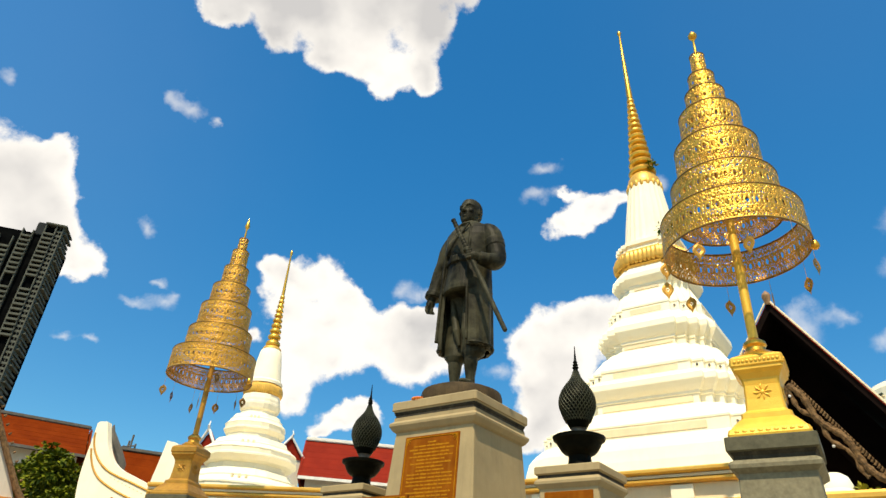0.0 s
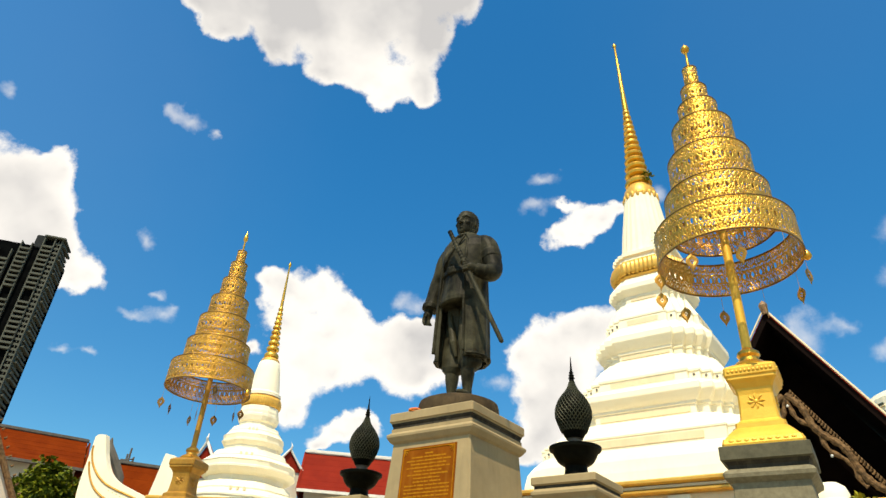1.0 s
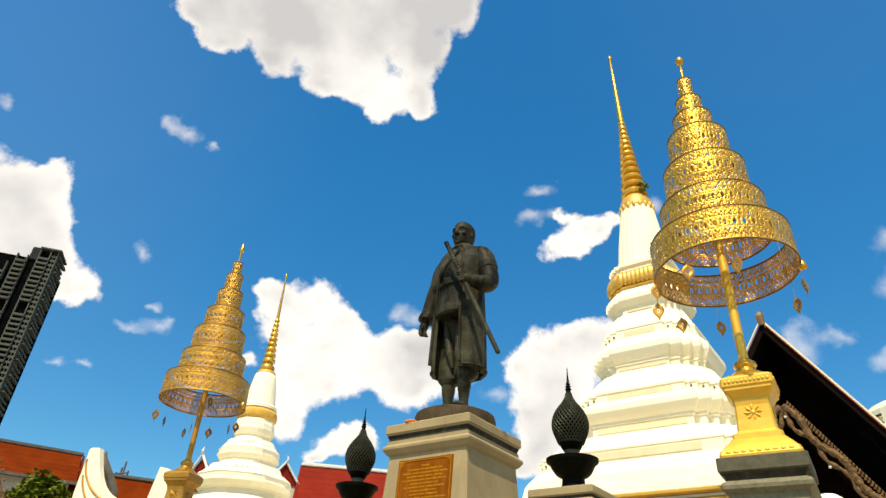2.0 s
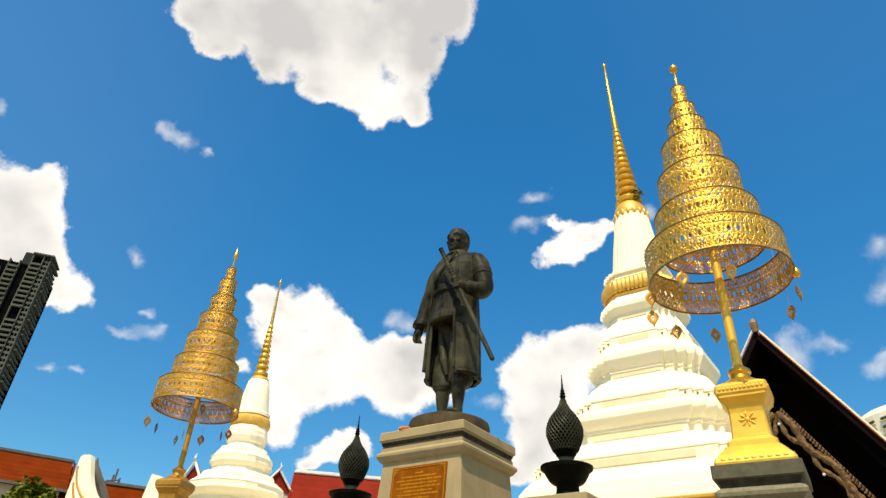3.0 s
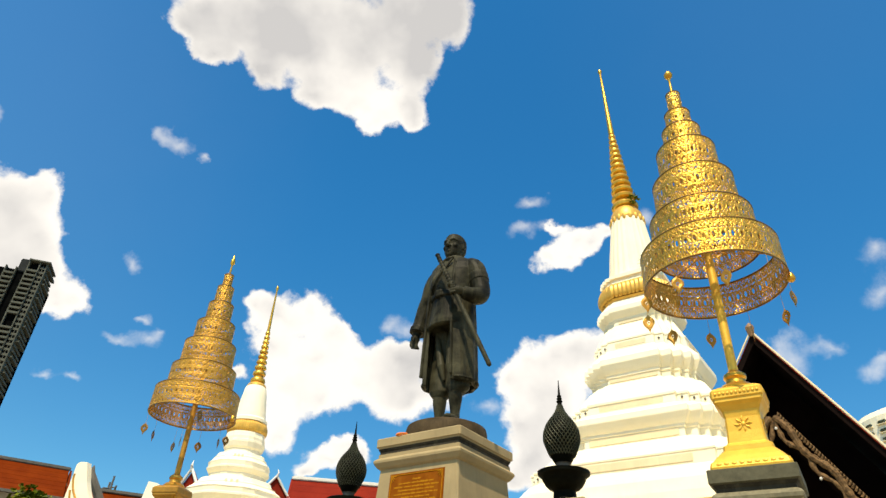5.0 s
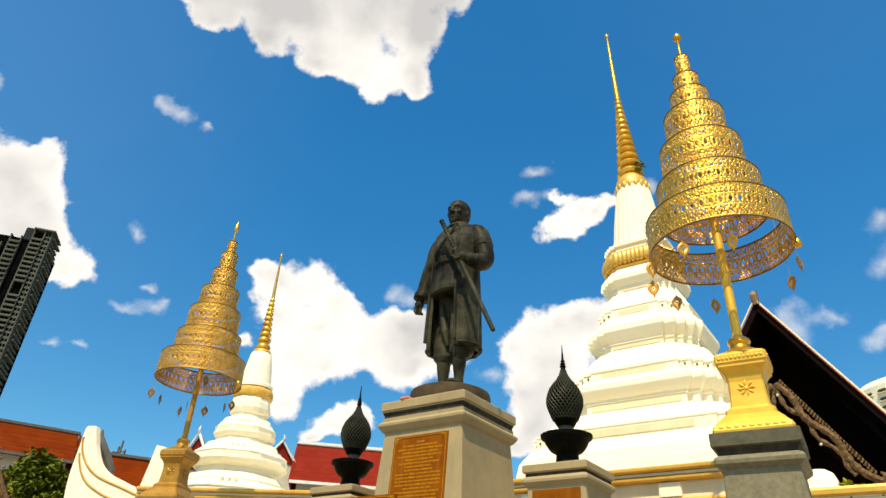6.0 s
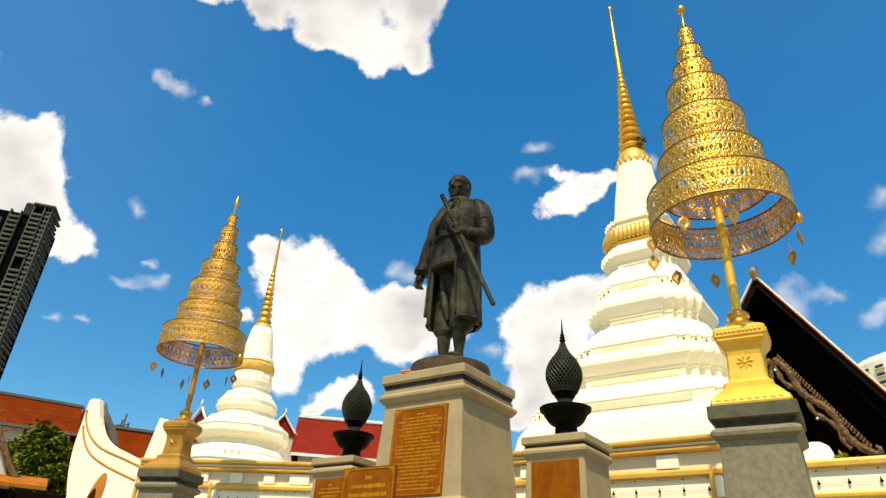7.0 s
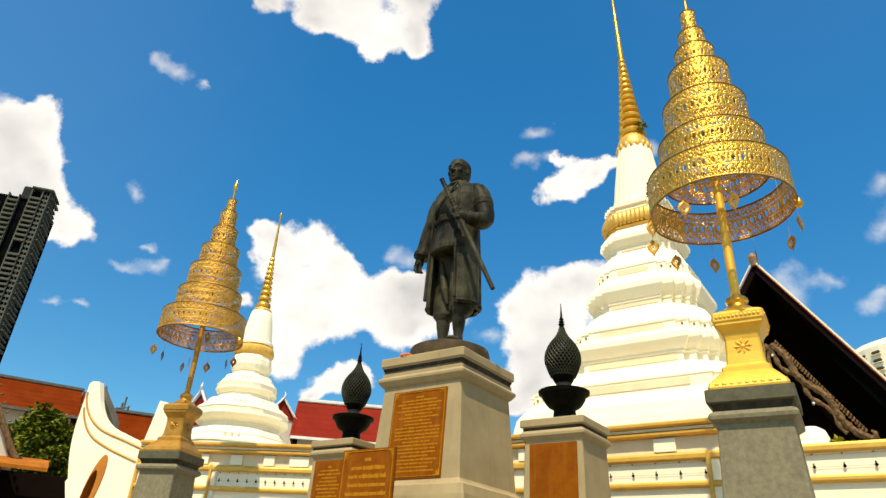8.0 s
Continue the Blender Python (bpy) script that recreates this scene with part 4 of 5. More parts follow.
fuse.mode, fuse.voxel_size, fuse.use_smooth_shade = "VOXEL", 0.0062, True
soften = statue.modifiers.new("soften", "SMOOTH")
soften.factor, soften.iterations = 0.5, 2
tagged(statue, "dark bronze standing figure in a long coat holding a sheathed sword", "statue")

garland = thing("garland", uv_place(-3.70, 4.675, 3.386), "small orange marigold garland lying on the pedestal edge", "garland")
gb = bmesh.new()
for k in range(16):
    ball(gb, (0.05 * math.cos(k * math.tau / 16), 0.035 * math.sin(k * math.tau / 16), 0.012), 0.013, 6)
part("flower_ring", gb, MARIGOLD, garland)
def loft_bar(section, x0, x1):
    """A bar with the given (y, z) section from x0 to x1."""
    return rings(bmesh.new(), [[(x, y, z) for y, z in section] for x in (x0, x1)])


# ---------------------------------------------------------------- tiered royal umbrellas


def openwork(r, z0, z1, seed, cell=0.0055):
    """A pierced sheet-metal band: scrolls, a row of pointed arches and a lace edge, cut out of a thin cylinder."""
    h = z1 - z0
    n, m = max(48, int(math.tau * r / cell)), max(12, int(h / cell))
    motif = max(8, round(math.tau * r / 0.072))
    t, s = np.meshgrid((np.arange(n) + 0.5) / n, (np.arange(m) + 0.5) / m)
    x = (t * motif) % 1.0 - 0.5
    k = t * motif * math.tau
    y = s
    # fine scrolls above and below
    swirl = np.sin(3 * k + 3.2 * np.sin(k + 11 * y + seed)) + 0.9 * np.sin(46 * y + 2.6 * np.sin(2 * k + 1.3 * seed)) + 0.5 * np.sin(5 * k - 30 * y)
    solid = swirl > np.where(y < 0.36, -0.35, -0.62)
    # a row of narrow arches in the middle, taller and shorter in turn
    mid = (y > 0.36) & (y < 0.64)
    tall = 0.092 + 0.02 * np.cos(k / 2)
    q = np.hypot(x / 0.165, (y - 0.5) / tall)
    frame_ring = np.hypot(x / 0.34, (y - 0.5) / (tall + 0.05)) < 1.0
    solid = np.where(mid & frame_ring, q > 1.0, solid)
    solid |= (np.abs(y - 0.33) < 0.018) | (np.abs(y - 0.68) < 0.018)
    lace = (y > 0.05) & (y < 0.11)
    solid = np.where(lace, np.sin(k * 3) > -0.45, solid)
    solid |= (y < 0.05) | (y > 0.955)
    verts, faces, where = [], [], {}

    def vert(i, j):
        key = (i % n, j)
        if key not in where:
            a = key[0] * math.tau / n
            f = j / m
            rr = r * (1.012 - 0.012 * f) + 0.0013 * math.sin(key[0] * motif / n * math.tau * 2) * math.sin(f * 9) + 0.0007 * noise.noise((60 * r * math.cos(a), 60 * r * math.sin(a), 60 * (z0 + h * f)))
            where[key] = len(verts)
            verts.append((rr * math.cos(a), rr * math.sin(a), z0 + h * f))
        return where[key]

    for j in range(m):
        for i in range(n):
            if solid[j, i]:
                faces.append((vert(i, j), vert(i + 1, j), vert(i + 1, j + 1), vert(i, j + 1)))
    me = bpy.data.meshes.new("pierced_band")
    me.from_pydata(verts, [], faces)
    me.shade_smooth()
    return me


TIER = ((0.562, 4.36, 4.68), (0.436, 4.71, 5.04), (0.355, 5.09, 5.46), (0.268, 5.51, 5.86), (0.177, 5.87, 6.14), (0.119, 6.14, 6.38), (0.067, 6.38, 6.67))
OLDER_TIER = ((0.562, 4.36, 4.68), (0.436, 4.71, 5.03), (0.355, 5.06, 5.41), (0.268, 5.43, 5.75), (0.177, 5.76, 6.08), (0.119, 6.08, 6.38), (0.067, 6.36, 6.61))


def rosette(bm, y, z, r, n=8):
    ball(bm, (0, y, z), r * 0.28, 8, (1, 0.5, 1))
    for k in range(n):
        a = k * math.tau / n
        tube([(r * 0.25 * math.cos(a), y, z + r * 0.25 * math.sin(a)), (r * 0.7 * math.cos(a + 0.12), y - 0.001, z + r * 0.7 * math.sin(a + 0.12)), (r * math.cos(a), y + 0.002, z + r * math.sin(a))], [r * 0.05, r * 0.13, r * 0.05], 6, bm)


def small_ball(name, r, squash, mat):
    me = mesh_of(name, ball(bmesh.new(), (0, 0, 0), r, 8, squash))
    me.materials.append(mat)
    me.shade_smooth()
    return me


PETAL = {p.name: small_ball("petal", 0.017, (1.2, 0.45, 0.8), p) for p in (GILTPAINT, GOLDOLD)}
BEAD = {p.name: small_ball("bead", 0.011, (1.1, 0.5, 1.2), p) for p in (GILTPAINT, GOLDOLD)}


def royal_umbrella(a, b, spin, tiers, gilt, paint, ball_top, leaves, label):
    stand = thing("umbrella_pedestal", uv_place(a, b, 0.0, spin), "square grey granite pedestal under a gilt umbrella stand", "pedestal", "umbrella pedestals")
    part("die", loft([(0.36, 0.0), (0.36, 0.3), (0.32, 0.33), (0.295, 1.5), (0.240, 2.56)], square, chip=0.008), GRANITE, stand)
    part("lip", loft([(0.243, 2.56), (0.283, 2.59), (0.287, 2.615), (0.275, 2.635), (0.252, 2.65)], square, chip=0.008), GRANITE, stand)
    part("neck_moulding", loft([(0.250, 2.65), (0.25, 2.675), (0.268, 2.70)], square, chip=0.008), NECKSTONE, stand)
    part("top_slab", loft([(0.272, 2.70), (0.289, 2.708), (0.289, 2.795), (0.284, 2.80)], square, chip=0.008), DARKSLAB, stand, "darker granite slab")
    ch = thing("royal_umbrella", uv_place(a, b, 2.80, spin), label, "umbrella", "tiered royal umbrellas")
    z = 2.80
    foot = loft([(0.262, 0.0), (0.265, 0.02), (0.255, 0.055), (0.245, 0.06), (0.215, 0.10), (0.18, 0.14), (0.168, 0.15), (0.166, 0.185), (0.145, 0.20), (0.133, 0.215),
                 (0.125, 0.30), (0.122, 0.40), (0.130, 0.45), (0.150, 0.485), (0.172, 0.51), (0.172, 0.53), (0.182, 0.54), (0.182, 0.595), (0.172, 0.61), (0.13, 0.635)], square, chip=0.014)
    part("foot", foot, paint, ch)
    for side in range(4):
        turn = Matrix.Rotation(side * math.pi / 2, 4, "Z")
        flower = bmesh.new()
        rosette(flower, -0.126, 0.345, 0.062)
        part("rosette", flower, paint, ch, "raised flower ornament", True).matrix_local = turn
        if paint is OLDGILT:
            continue
        for x in np.linspace(-0.2, 0.2, 9):
            o = new("petal", PETAL[paint.name])
            o.parent, o.matrix_local = ch, turn @ Matrix.Translation((float(x), -0.258, 0.036))
        for x in np.linspace(-0.145, 0.145, 11):
            o = new("bead", BEAD[paint.name])
            o.parent, o.matrix_local = ch, turn @ Matrix.Translation((float(x), -0.184, 0.568))
    part("socket", lathe([(0.13, 0.63), (0.135, 0.65), (0.11, 0.675), (0.075, 0.69), (0.07, 0.72), (0.085, 0.74), (0.08, 0.765), (0.055, 0.785), (0.04, 0.80)], 28), gilt, ch, "", True)
    part("pole", lathe([(0.036, 0.78), (0.036, 1.9), (0.030, 2.1), (0.012, 3.9), (0.010, 4.02)], 18), paint, ch, "", True)
    for i, (r, z0, z1) in enumerate(tiers):
        tier = new("tier", openwork(r, z0, z1, 1.7 * i))
        tier.data.materials.append(gilt)
        tier.parent = ch
        tier.location = (0, 0, -z)
        tagged(tier, "pierced gilt metal tier with scrollwork")
        thick = tier.modifiers.new("sheet", "SOLIDIFY")
        thick.thickness, thick.offset = 0.004, 0.0
        for zz, rr in ((z1, r * 1.0), (z0, r * 1.012)):
            n = 72
            rimb = rings(bmesh.new(), [[((rr + 0.007 * math.cos(q)) * math.cos(k * math.tau / n), (rr + 0.007 * math.cos(q)) * math.sin(k * math.tau / n), zz + 0.008 * math.sin(q)) for k in range(n)]
                                       for q in (0, 1.05, 2.09, 3.14, 4.19, 5.24, 6.2832)], caps=False)
            part("rim", rimb, RIMGOLD, tier, "darker rolled rim", True)
        sp = bmesh.new()
        for k in range(6):
            aa = k * math.tau / 6 + 0.4
            tube([(0.02 * math.cos(aa), 0.02 * math.sin(aa), z1 + 0.05 * r), (r * math.cos(aa), r * math.sin(aa), z1 - 0.004)], 0.005, 6, sp)
        part("spokes", sp, GOLDOLD, tier)
    if ball_top:
        top = lathe([(0.012, 3.86), (0.016, 3.9), (0.013, 4.02), (0.011, 4.10), (0.018, 4.115), (0.014, 4.13), (0.03, 4.14), (0.044, 4.165), (0.044, 4.185), (0.03, 4.215), (0.010, 4.225), (0.008, 4.24), (0.003, 4.25)], 18)
    else:
        top = lathe([(0.012, 3.86), (0.016, 3.9), (0.012, 3.98), (0.014, 4.0), (0.034, 4.03), (0.036, 4.07), (0.024, 4.12), (0.010, 4.17), (0.003, 4.20)], 18)
    part("knob", top, GOLD, ch, "polished gold knob", True)
    part("bell", lathe([(0.004, 0.04), (0.02, 0.035), (0.034, 0.0), (0.034, -0.02), (0.02, -0.04), (0.004, -0.045)], 16), GOLD, ch, "small round gilt bell", True).location = (0.575 * math.cos(radians(6)), 0.575 * math.sin(radians(6)), 1.54)
    # bodhi-leaf pendants hung on wires from the lowest rim
    for ang, drop, size in leaves:
        aa = radians(ang)
        x, y = 0.575 * math.cos(aa), 0.575 * math.sin(aa)
        pend = part("pendant", tube([(x, y, 1.565), (x, y, 1.565 - drop)], 0.0016, 5), GOLDOLD, ch, "bodhi leaf pendant on a wire")
        lf = bmesh.new()
        out = [(0.0, 0.058), (0.010, 0.046), (0.028, 0.030), (0.038, 0.010), (0.036, -0.012), (0.022, -0.034), (0.008, -0.052), (0.0, -0.075)]
        ring_pts = out + [(-px, pz) for px, pz in reversed(out[1:-1])]
        zc = 1.565 - drop - 0.05 * size
        spin = aa * 3.7
        for k0, k1 in ((1.15, 0.3),):
            front = [[(x + px * kk * size * math.cos(spin), y + px * kk * size * math.sin(spin), zc + pz * kk * size) for px, pz in ring_pts] for kk in (k0, 0.8, k1)]
            push = Vector((-math.sin(spin), math.cos(spin), 0)) * 0.006
            loops = [front[0], [tuple(Vector(p) + push) for p in front[1]], front[2], [tuple(Vector(p) - push * 0.4) for p in front[1]], front[0]]
            rings(lf, loops, caps=False)
        ball(lf, (x, y, zc), 0.008 * size, 6)
        part("leaf", lf, OLDGILT if ball_top else RIMGOLD, pend)
    return ch


royal_umbrella(-0.811, 5.121, 4.5, TIER, GOLD, GILTPAINT, True, [(202.5, 0.09, 1.1), (198.5, 0.25, 1.1), (143.5, 0.16, 1.1), (248.5, 0.15, 1.1), (107.5, 0.16, 1.1), (284.5, 0.19, 1.1), (72.5, 0.15, 1.1), (320.5, 0.21, 1.1), (16.5, 0.1, 1.1), (36.5, 0.17, 1.1)],
               "bright gilt seven-tiered royal umbrella with pierced metal tiers and pendants")
royal_umbrella(-7.711, 5.111, 22.0, OLDER_TIER, GOLDOLD, OLDGILT, False, [(200, 0.15, 1.1), (174, 0.16, 1.1), (140, 0.23, 1.1), (107, 0.18, 1.1), (77, 0.13, 1.1), (62, 0.12, 1.1), (132, 0.13, 1.1), (278, 0.11, 1.1), (313, 0.09, 1.1)],
               "dull gilt seven-tiered royal umbrella with pierced metal tiers")

# ---------------------------------------------------------------- the timber hall with the steep gable
SLOPE = 1.58
hall = thing("hall", pose(6.44, 11.32, 0, 0, 0, TURN), "timber temple hall with steep tiered gable roof", "hall")


def gable_roof(name, apex, half, y0, y1, thick, mat, parent, label=""):
    bm = bmesh.new()
    for sx in (-1, 1):
        low = (sx * half, apex - SLOPE * half)
        out = [(0, apex), low, (low[0] - sx * 0.0, low[1] - thick * 1.87), (0, apex - thick * 1.87)]
        rings(bm, [[(x, y, zz) for x, zz in out] for y in (y0, y1)])
    return part(name, bm, mat, parent, label)


# roof undersides and boarding carry the gable's deep shade as near-black colour
gable_roof("upper_roof", 7.50, 2.6, 0.0, 9.0, 0.10, SHADEBROWN, hall, "timber underside of the upper roof, shade in its colour")
gable_roof("roof_tiles", 7.545, 2.62, 0.02, 9.0, 0.02, ROOFRED, hall, "red glazed roof tiles")
eb = bmesh.new()
for sx in (-1, 1):
    tube([(0, -0.04, 7.56), (sx * 1.3, -0.04, 7.56 - SLOPE * 1.3), (sx * 2.62, -0.04, 7.56 - SLOPE * 2.62)], 0.020, 6, eb)
part("barge_edge", eb, CREAM, hall, "thin pale gold roof edge")
part("pediment", slab([(-2.5, 3.3), (2.5, 3.3), (0, 7.25)], 1.5, 1.6), SHADEBROWN, hall, "timber gable boarding, shade in its colour")
part("apex_finial", tube([(0, -0.03, 7.45), (0, -0.05, 7.62), (0, -0.03, 7.66), (0, -0.02, 7.74)], [0.05, 0.085, 0.075, 0.015], 10), CARVED, hall, "faded carved apex ornament", True)
gable_roof("lower_roof", 5.80, 1.9, 0.10, 1.5, 0.08, SHADEBROWN, hall, "lower porch roof")
board = bmesh.new()
for sx in (-1, 1):
    pts = []
    for k in range(40):
        f = k / 39
        x = 0.02 + 1.12 * f
        off = 0.05 * math.sin(f * 13.0)
        pts.append((sx * (x + off * 0.84), 0.02, 5.84 - SLOPE * x + off * 0.53))
    tube(pts, [0.062 + 0.012 * math.sin(k * 1.9) for k in range(40)], 8, board)
    # the lower strand of the serpent's body, coiling more widely
    coil = []
    for k in range(40):
        f = k / 39
        x = 0.02 + 1.02 * f
        off = -0.105 + 0.045 * math.sin(f * 17.0 + 1.0)
        coil.append((sx * (x + off * 0.84), 0.03, 5.84 - SLOPE * x + off * 0.53))
    tube(coil, [0.040 + 0.012 * math.sin(k * 1.3) for k in range(40)], 8, board)
    ex, ez = pts[-1][0], pts[-1][2]
    tube([(ex, 0.02, ez), (ex + sx * 0.10, 0.02, ez - 0.05), (ex + sx * 0.16, 0.02, ez - 0.02), (ex + sx * 0.16, 0.02, ez + 0.05), (ex + sx * 0.11, 0.02, ez + 0.09)], [0.07, 0.065, 0.05, 0.04, 0.02], 8, board)
part("carved_bargeboard", board, OLDCARVING, hall, "faded carved serpent bargeboard", True)
for sx in (-1, 1):
    for k in range(34):
        f = (k + 0.5) / 34
        x, zz = 0.02 + 1.12 * f, 5.84 - SLOPE * (0.02 + 1.12 * f)
        o = part("tooth", tube([(sx * (x + 0.05), 0.02, zz + 0.035), (sx * (x + 0.085), 0.01, zz + 0.085), (sx * (x + 0.075), 0.01, zz + 0.12)], [0.026, 0.02, 0.005], 6), OLDCARVING, hall)
for x, zz in ((0.03, 5.59), (0.528, 4.648)):
    part("insulator", ball(bmesh.new(), (x, -0.05, zz), 0.026, 8), ROOFEDGE, hall, "small white porcelain knob", True)
part("wall", boxes((-2.2, 2.2, 1.6, 8.5, 0.0, 3.6)), PALEWALL, hall)

# things on the deck in front of the hall
dome = part("gate_post", lathe([(0.16, 0.0), (0.16, 2.9), (0.20, 2.93), (0.20, 3.0), (0.17, 3.03), (0.17, 3.08), (0.14, 3.16), (0.08, 3.20), (0.0, 3.21)], 24), WHITEWASH, None, "", True)
dome.matrix_world = uv_place(-0.79, 8.1)
tagged(dome, "white plastered post with a rounded top behind the wall", "post")


def leaf_clump(bm, centre, spread, count, size, rnd):
    for _ in range(count):
        d = Vector((rnd.gauss(0, 1), rnd.gauss(0, 1), rnd.gauss(0, 1)))
        d.normalize()
        p = Vector(centre) + Vector((d.x * spread[0], d.y * spread[1], d.z * spread[2])) * rnd.uniform(0.55, 1.05)
        way = (d + Vector((rnd.uniform(-1, 1), rnd.uniform(-1, 1), rnd.uniform(-0.9, 0.4)))).normalized()
        side = way.cross(Vector((rnd.uniform(-1, 1), rnd.uniform(-1, 1), 1))).normalized()
        L, w = size * rnd.uniform(0.7, 1.3), size * rnd.uniform(0.26, 0.4)
        bend = Vector((0, 0, -0.15 * L))
        q = [bm.verts.new(c) for c in (p, p + way * L * 0.45 + side * w, p + way * L + bend, p + way * L * 0.45 - side * w)]
        bm.faces.new(q)


def weed(m, size, seed, label):
    rnd = random.Random(seed)
    bm = bmesh.new()
    for k in range(7):
        a = rnd.uniform(0, math.tau)
        tube([(0, 0, 0), (0.3 * size * math.cos(a), 0.3 * size * math.sin(a), size * rnd.uniform(0.3, 0.9))], [0.01, 0.004], 5, bm)
    leaf_clump(bm, (0, 0, size * 0.5), (size * 0.5, size * 0.5, size * 0.45), 90, size * 0.26, rnd)
    ob = part("weed", bm, LEAFYELLOW if "yellow" in label else LEAF)
    ob.matrix_world = m
    tagged(ob, label, "plant")


weed(uv_place(-2.80 + 0.40, 9.60 - 0.44, 7.24), 0.28, 4, "green weed growing from the stupa ledge")
weed(uv_place(-2.80 + 0.20, 9.60 - 0.14, 8.86), 0.20, 9, "dark weed growing on the spire rings")
weed(uv_place(-0.54, 8.15, 2.86), 0.24, 14, "yellow-green potted shrub behind the wall")

# ---------------------------------------------------------------- halls with red roofs behind


def red_hall(m, length, ridge, eave, depth, label, tiles, edge, tile=0.34):
    """A long hall whose near roof slope faces the yard; its rows of tiles stand proud."""
    h = thing("temple_hall", m, label, "hall", "red-roofed halls")
    part("wall", boxes((0.2, length - 0.2, depth * 0.25, depth * 1.75, 0.0, eave)), PALEWALL, h)
    courses = max(6, int(math.hypot(depth, ridge - eave) / tile))
    top = []
    for k in range(courses + 1):
        f = k / courses
        zz = eave + (ridge - eave) * (0.8 * f + 0.2 * f * f)
        top += [(depth * f, zz + (0.0 if k == courses else 0.012)), (depth * f + 0.002, zz)] if k == 0 else [(depth * f - 0.002, zz), (depth * f, zz + 0.012)]
    whole = top + [(2 * depth - y, zz) for y, zz in reversed(top[:-1])] + [(2 * depth, eave - 0.06), (depth, ridge - 0.10), (0, eave - 0.06)]
    bm = rings(bmesh.new(), [[(x, y, zz) for y, zz in whole] for x in (0, length)])
    part("roof", bm, tiles, h, "tiled red roof slopes")
    part("ridge", boxes((-0.05, length + 0.05, depth - 0.12, depth + 0.12, ridge - 0.05, ridge + 0.09), bevel=0.03), edge, h, "ridge capping")
    part("eave_board", boxes((-0.05, length + 0.05, -0.08, 0.0, eave - 0.08, eave + 0.02)), edge, h)
    for x0 in (-0.12, length):
        part("gable", slab([(0, eave), (2 * depth, eave), (depth, ridge - 0.02)], 0, 0.08), tiles, h).matrix_local = Matrix.Translation((x0 + 0.12, 0, 0)) @ Matrix.Rotation(radians(90), 4, "Z")
    for k in range(int(length / 2.2)):
        x = 1.1 + 2.2 * k
        w = part("window", boxes((x - 0.45, x + 0.45, depth * 0.25 - 0.06, depth * 0.25 + 0.05, eave - 2.1, eave - 0.7)), TOWERDARK, h)
        part("frame", boxes((x - 0.52, x - 0.45, depth * 0.25 - 0.09, depth * 0.25, eave - 2.15, eave - 0.65), (x + 0.45, x + 0.52, depth * 0.25 - 0.09, depth * 0.25, eave - 2.15, eave - 0.65)), ROOFEDGE, w)
    return h


red_hall(pose(-22.6, 20.9, 0, 0, 0, 30.4), 10.7, 8.25, 6.75, 2.2, "pale hall with a long dull red roof", ROOFBROWN, GREYEDGE)
red_hall(pose(-13.4, 25.6, 0, 0, 0, 23.2), 3.4, 7.45, 5.2, 2.0, "hall with a dark red roof behind the prow", ROOFBROWN, GREYEDGE)
red_hall(pose(-4.52, 23.9, 0, 0, 0, 7.0), 6.0, 7.75, 6.05, 1.7, "hall with bright red roof and white ridge", ROOFRED, ROOFEDGE)

# a small porch gable beside the bright roof, and one behind the left umbrella


def porch_gable(m, w, hgt, label):
    p = thing("porch_gable", m, label, "gable", "porch gables")
    part("tympanum", slab([(-w, 0), (w, 0), (0, hgt)], 0.06, 0.12), ROOFRED, p)
    part("wall", boxes((-w * 0.85, w * 0.85, 0.1, 1.2, -6.0, 0.0)), PALEWALL, p)
    for sx in (-1, 1):
        part("bargeboard", tube([(sx * w * 1.1, 0, -0.08), (sx * w * 0.5, 0, hgt * 0.5), (0, 0, hgt * 1.04)], [0.055, 0.04, 0.04], 8), ROOFEDGE, p, "white bargeboard", True)
        part("eave_finial", tube([(sx * w * 1.1, 0, -0.08), (sx * w * 1.2, 0, 0.02), (sx * w * 1.18, 0, 0.14)], [0.045, 0.035, 0.008], 7), ROOFEDGE, p, "", True)
    part("apex_finial", tube([(0, 0, hgt), (0.03, -0.06, hgt + 0.12), (0, 0, hgt + 0.27)], [0.045, 0.035, 0.006], 7), ROOFEDGE, p, "white apex finial", True)


porch_gable(pose(-5.15, 24.6, 6.80, 0, 0, 25), 0.62, 0.75, "small white-edged red porch gable beside the roof")
porch_gable(pose(-6.35, 18.9, 5.25, 0, 0, -30), 0.75, 0.95, "small white-edged red porch gable behind the umbrella")
finial = part("gable_finial", tube([(-6.32, 14.03, 0.0), (-6.32, 14.03, 3.78), (-6.32, 14.03, 4.18), (-6.43, 13.98, 4.38), (-6.54, 13.93, 4.57), (-6.66, 13.88, 4.78), (-6.65, 13.88, 4.93)], [0.10, 0.10, 0.085, 0.09, 0.085, 0.075, 0.012], 8), GREYEDGE, None, "", True)
tagged(finial, "grey weathered carved roof finial behind the prow", "finial")

# low gabled shelter with an orange fascia at the yard's edge
shelter = thing("shelter", pose(-7.08, 11.86, 0, 0, 0, 30), "small pale gabled shelter with dark carved bargeboard and orange eave", "shelter")
# widened near-black panel, added to give the shade under the eave
part("wall", boxes((-2.4, 2.3, 0.35, 2.0, 0.0, 2.92)), SHADEBROWN, shelter, "near-black panel standing in for shade below the eave")
part("post", boxes((-0.22, 0.05, -0.1, 0.15, 0.0, 2.94), bevel=0.02), EAVEPAINT, shelter)
part("tympanum", slab([(-2.6, 2.9), (0.2, 2.9), (-0.85, 4.9)], 0.0, 0.12), PALEWALL, shelter)
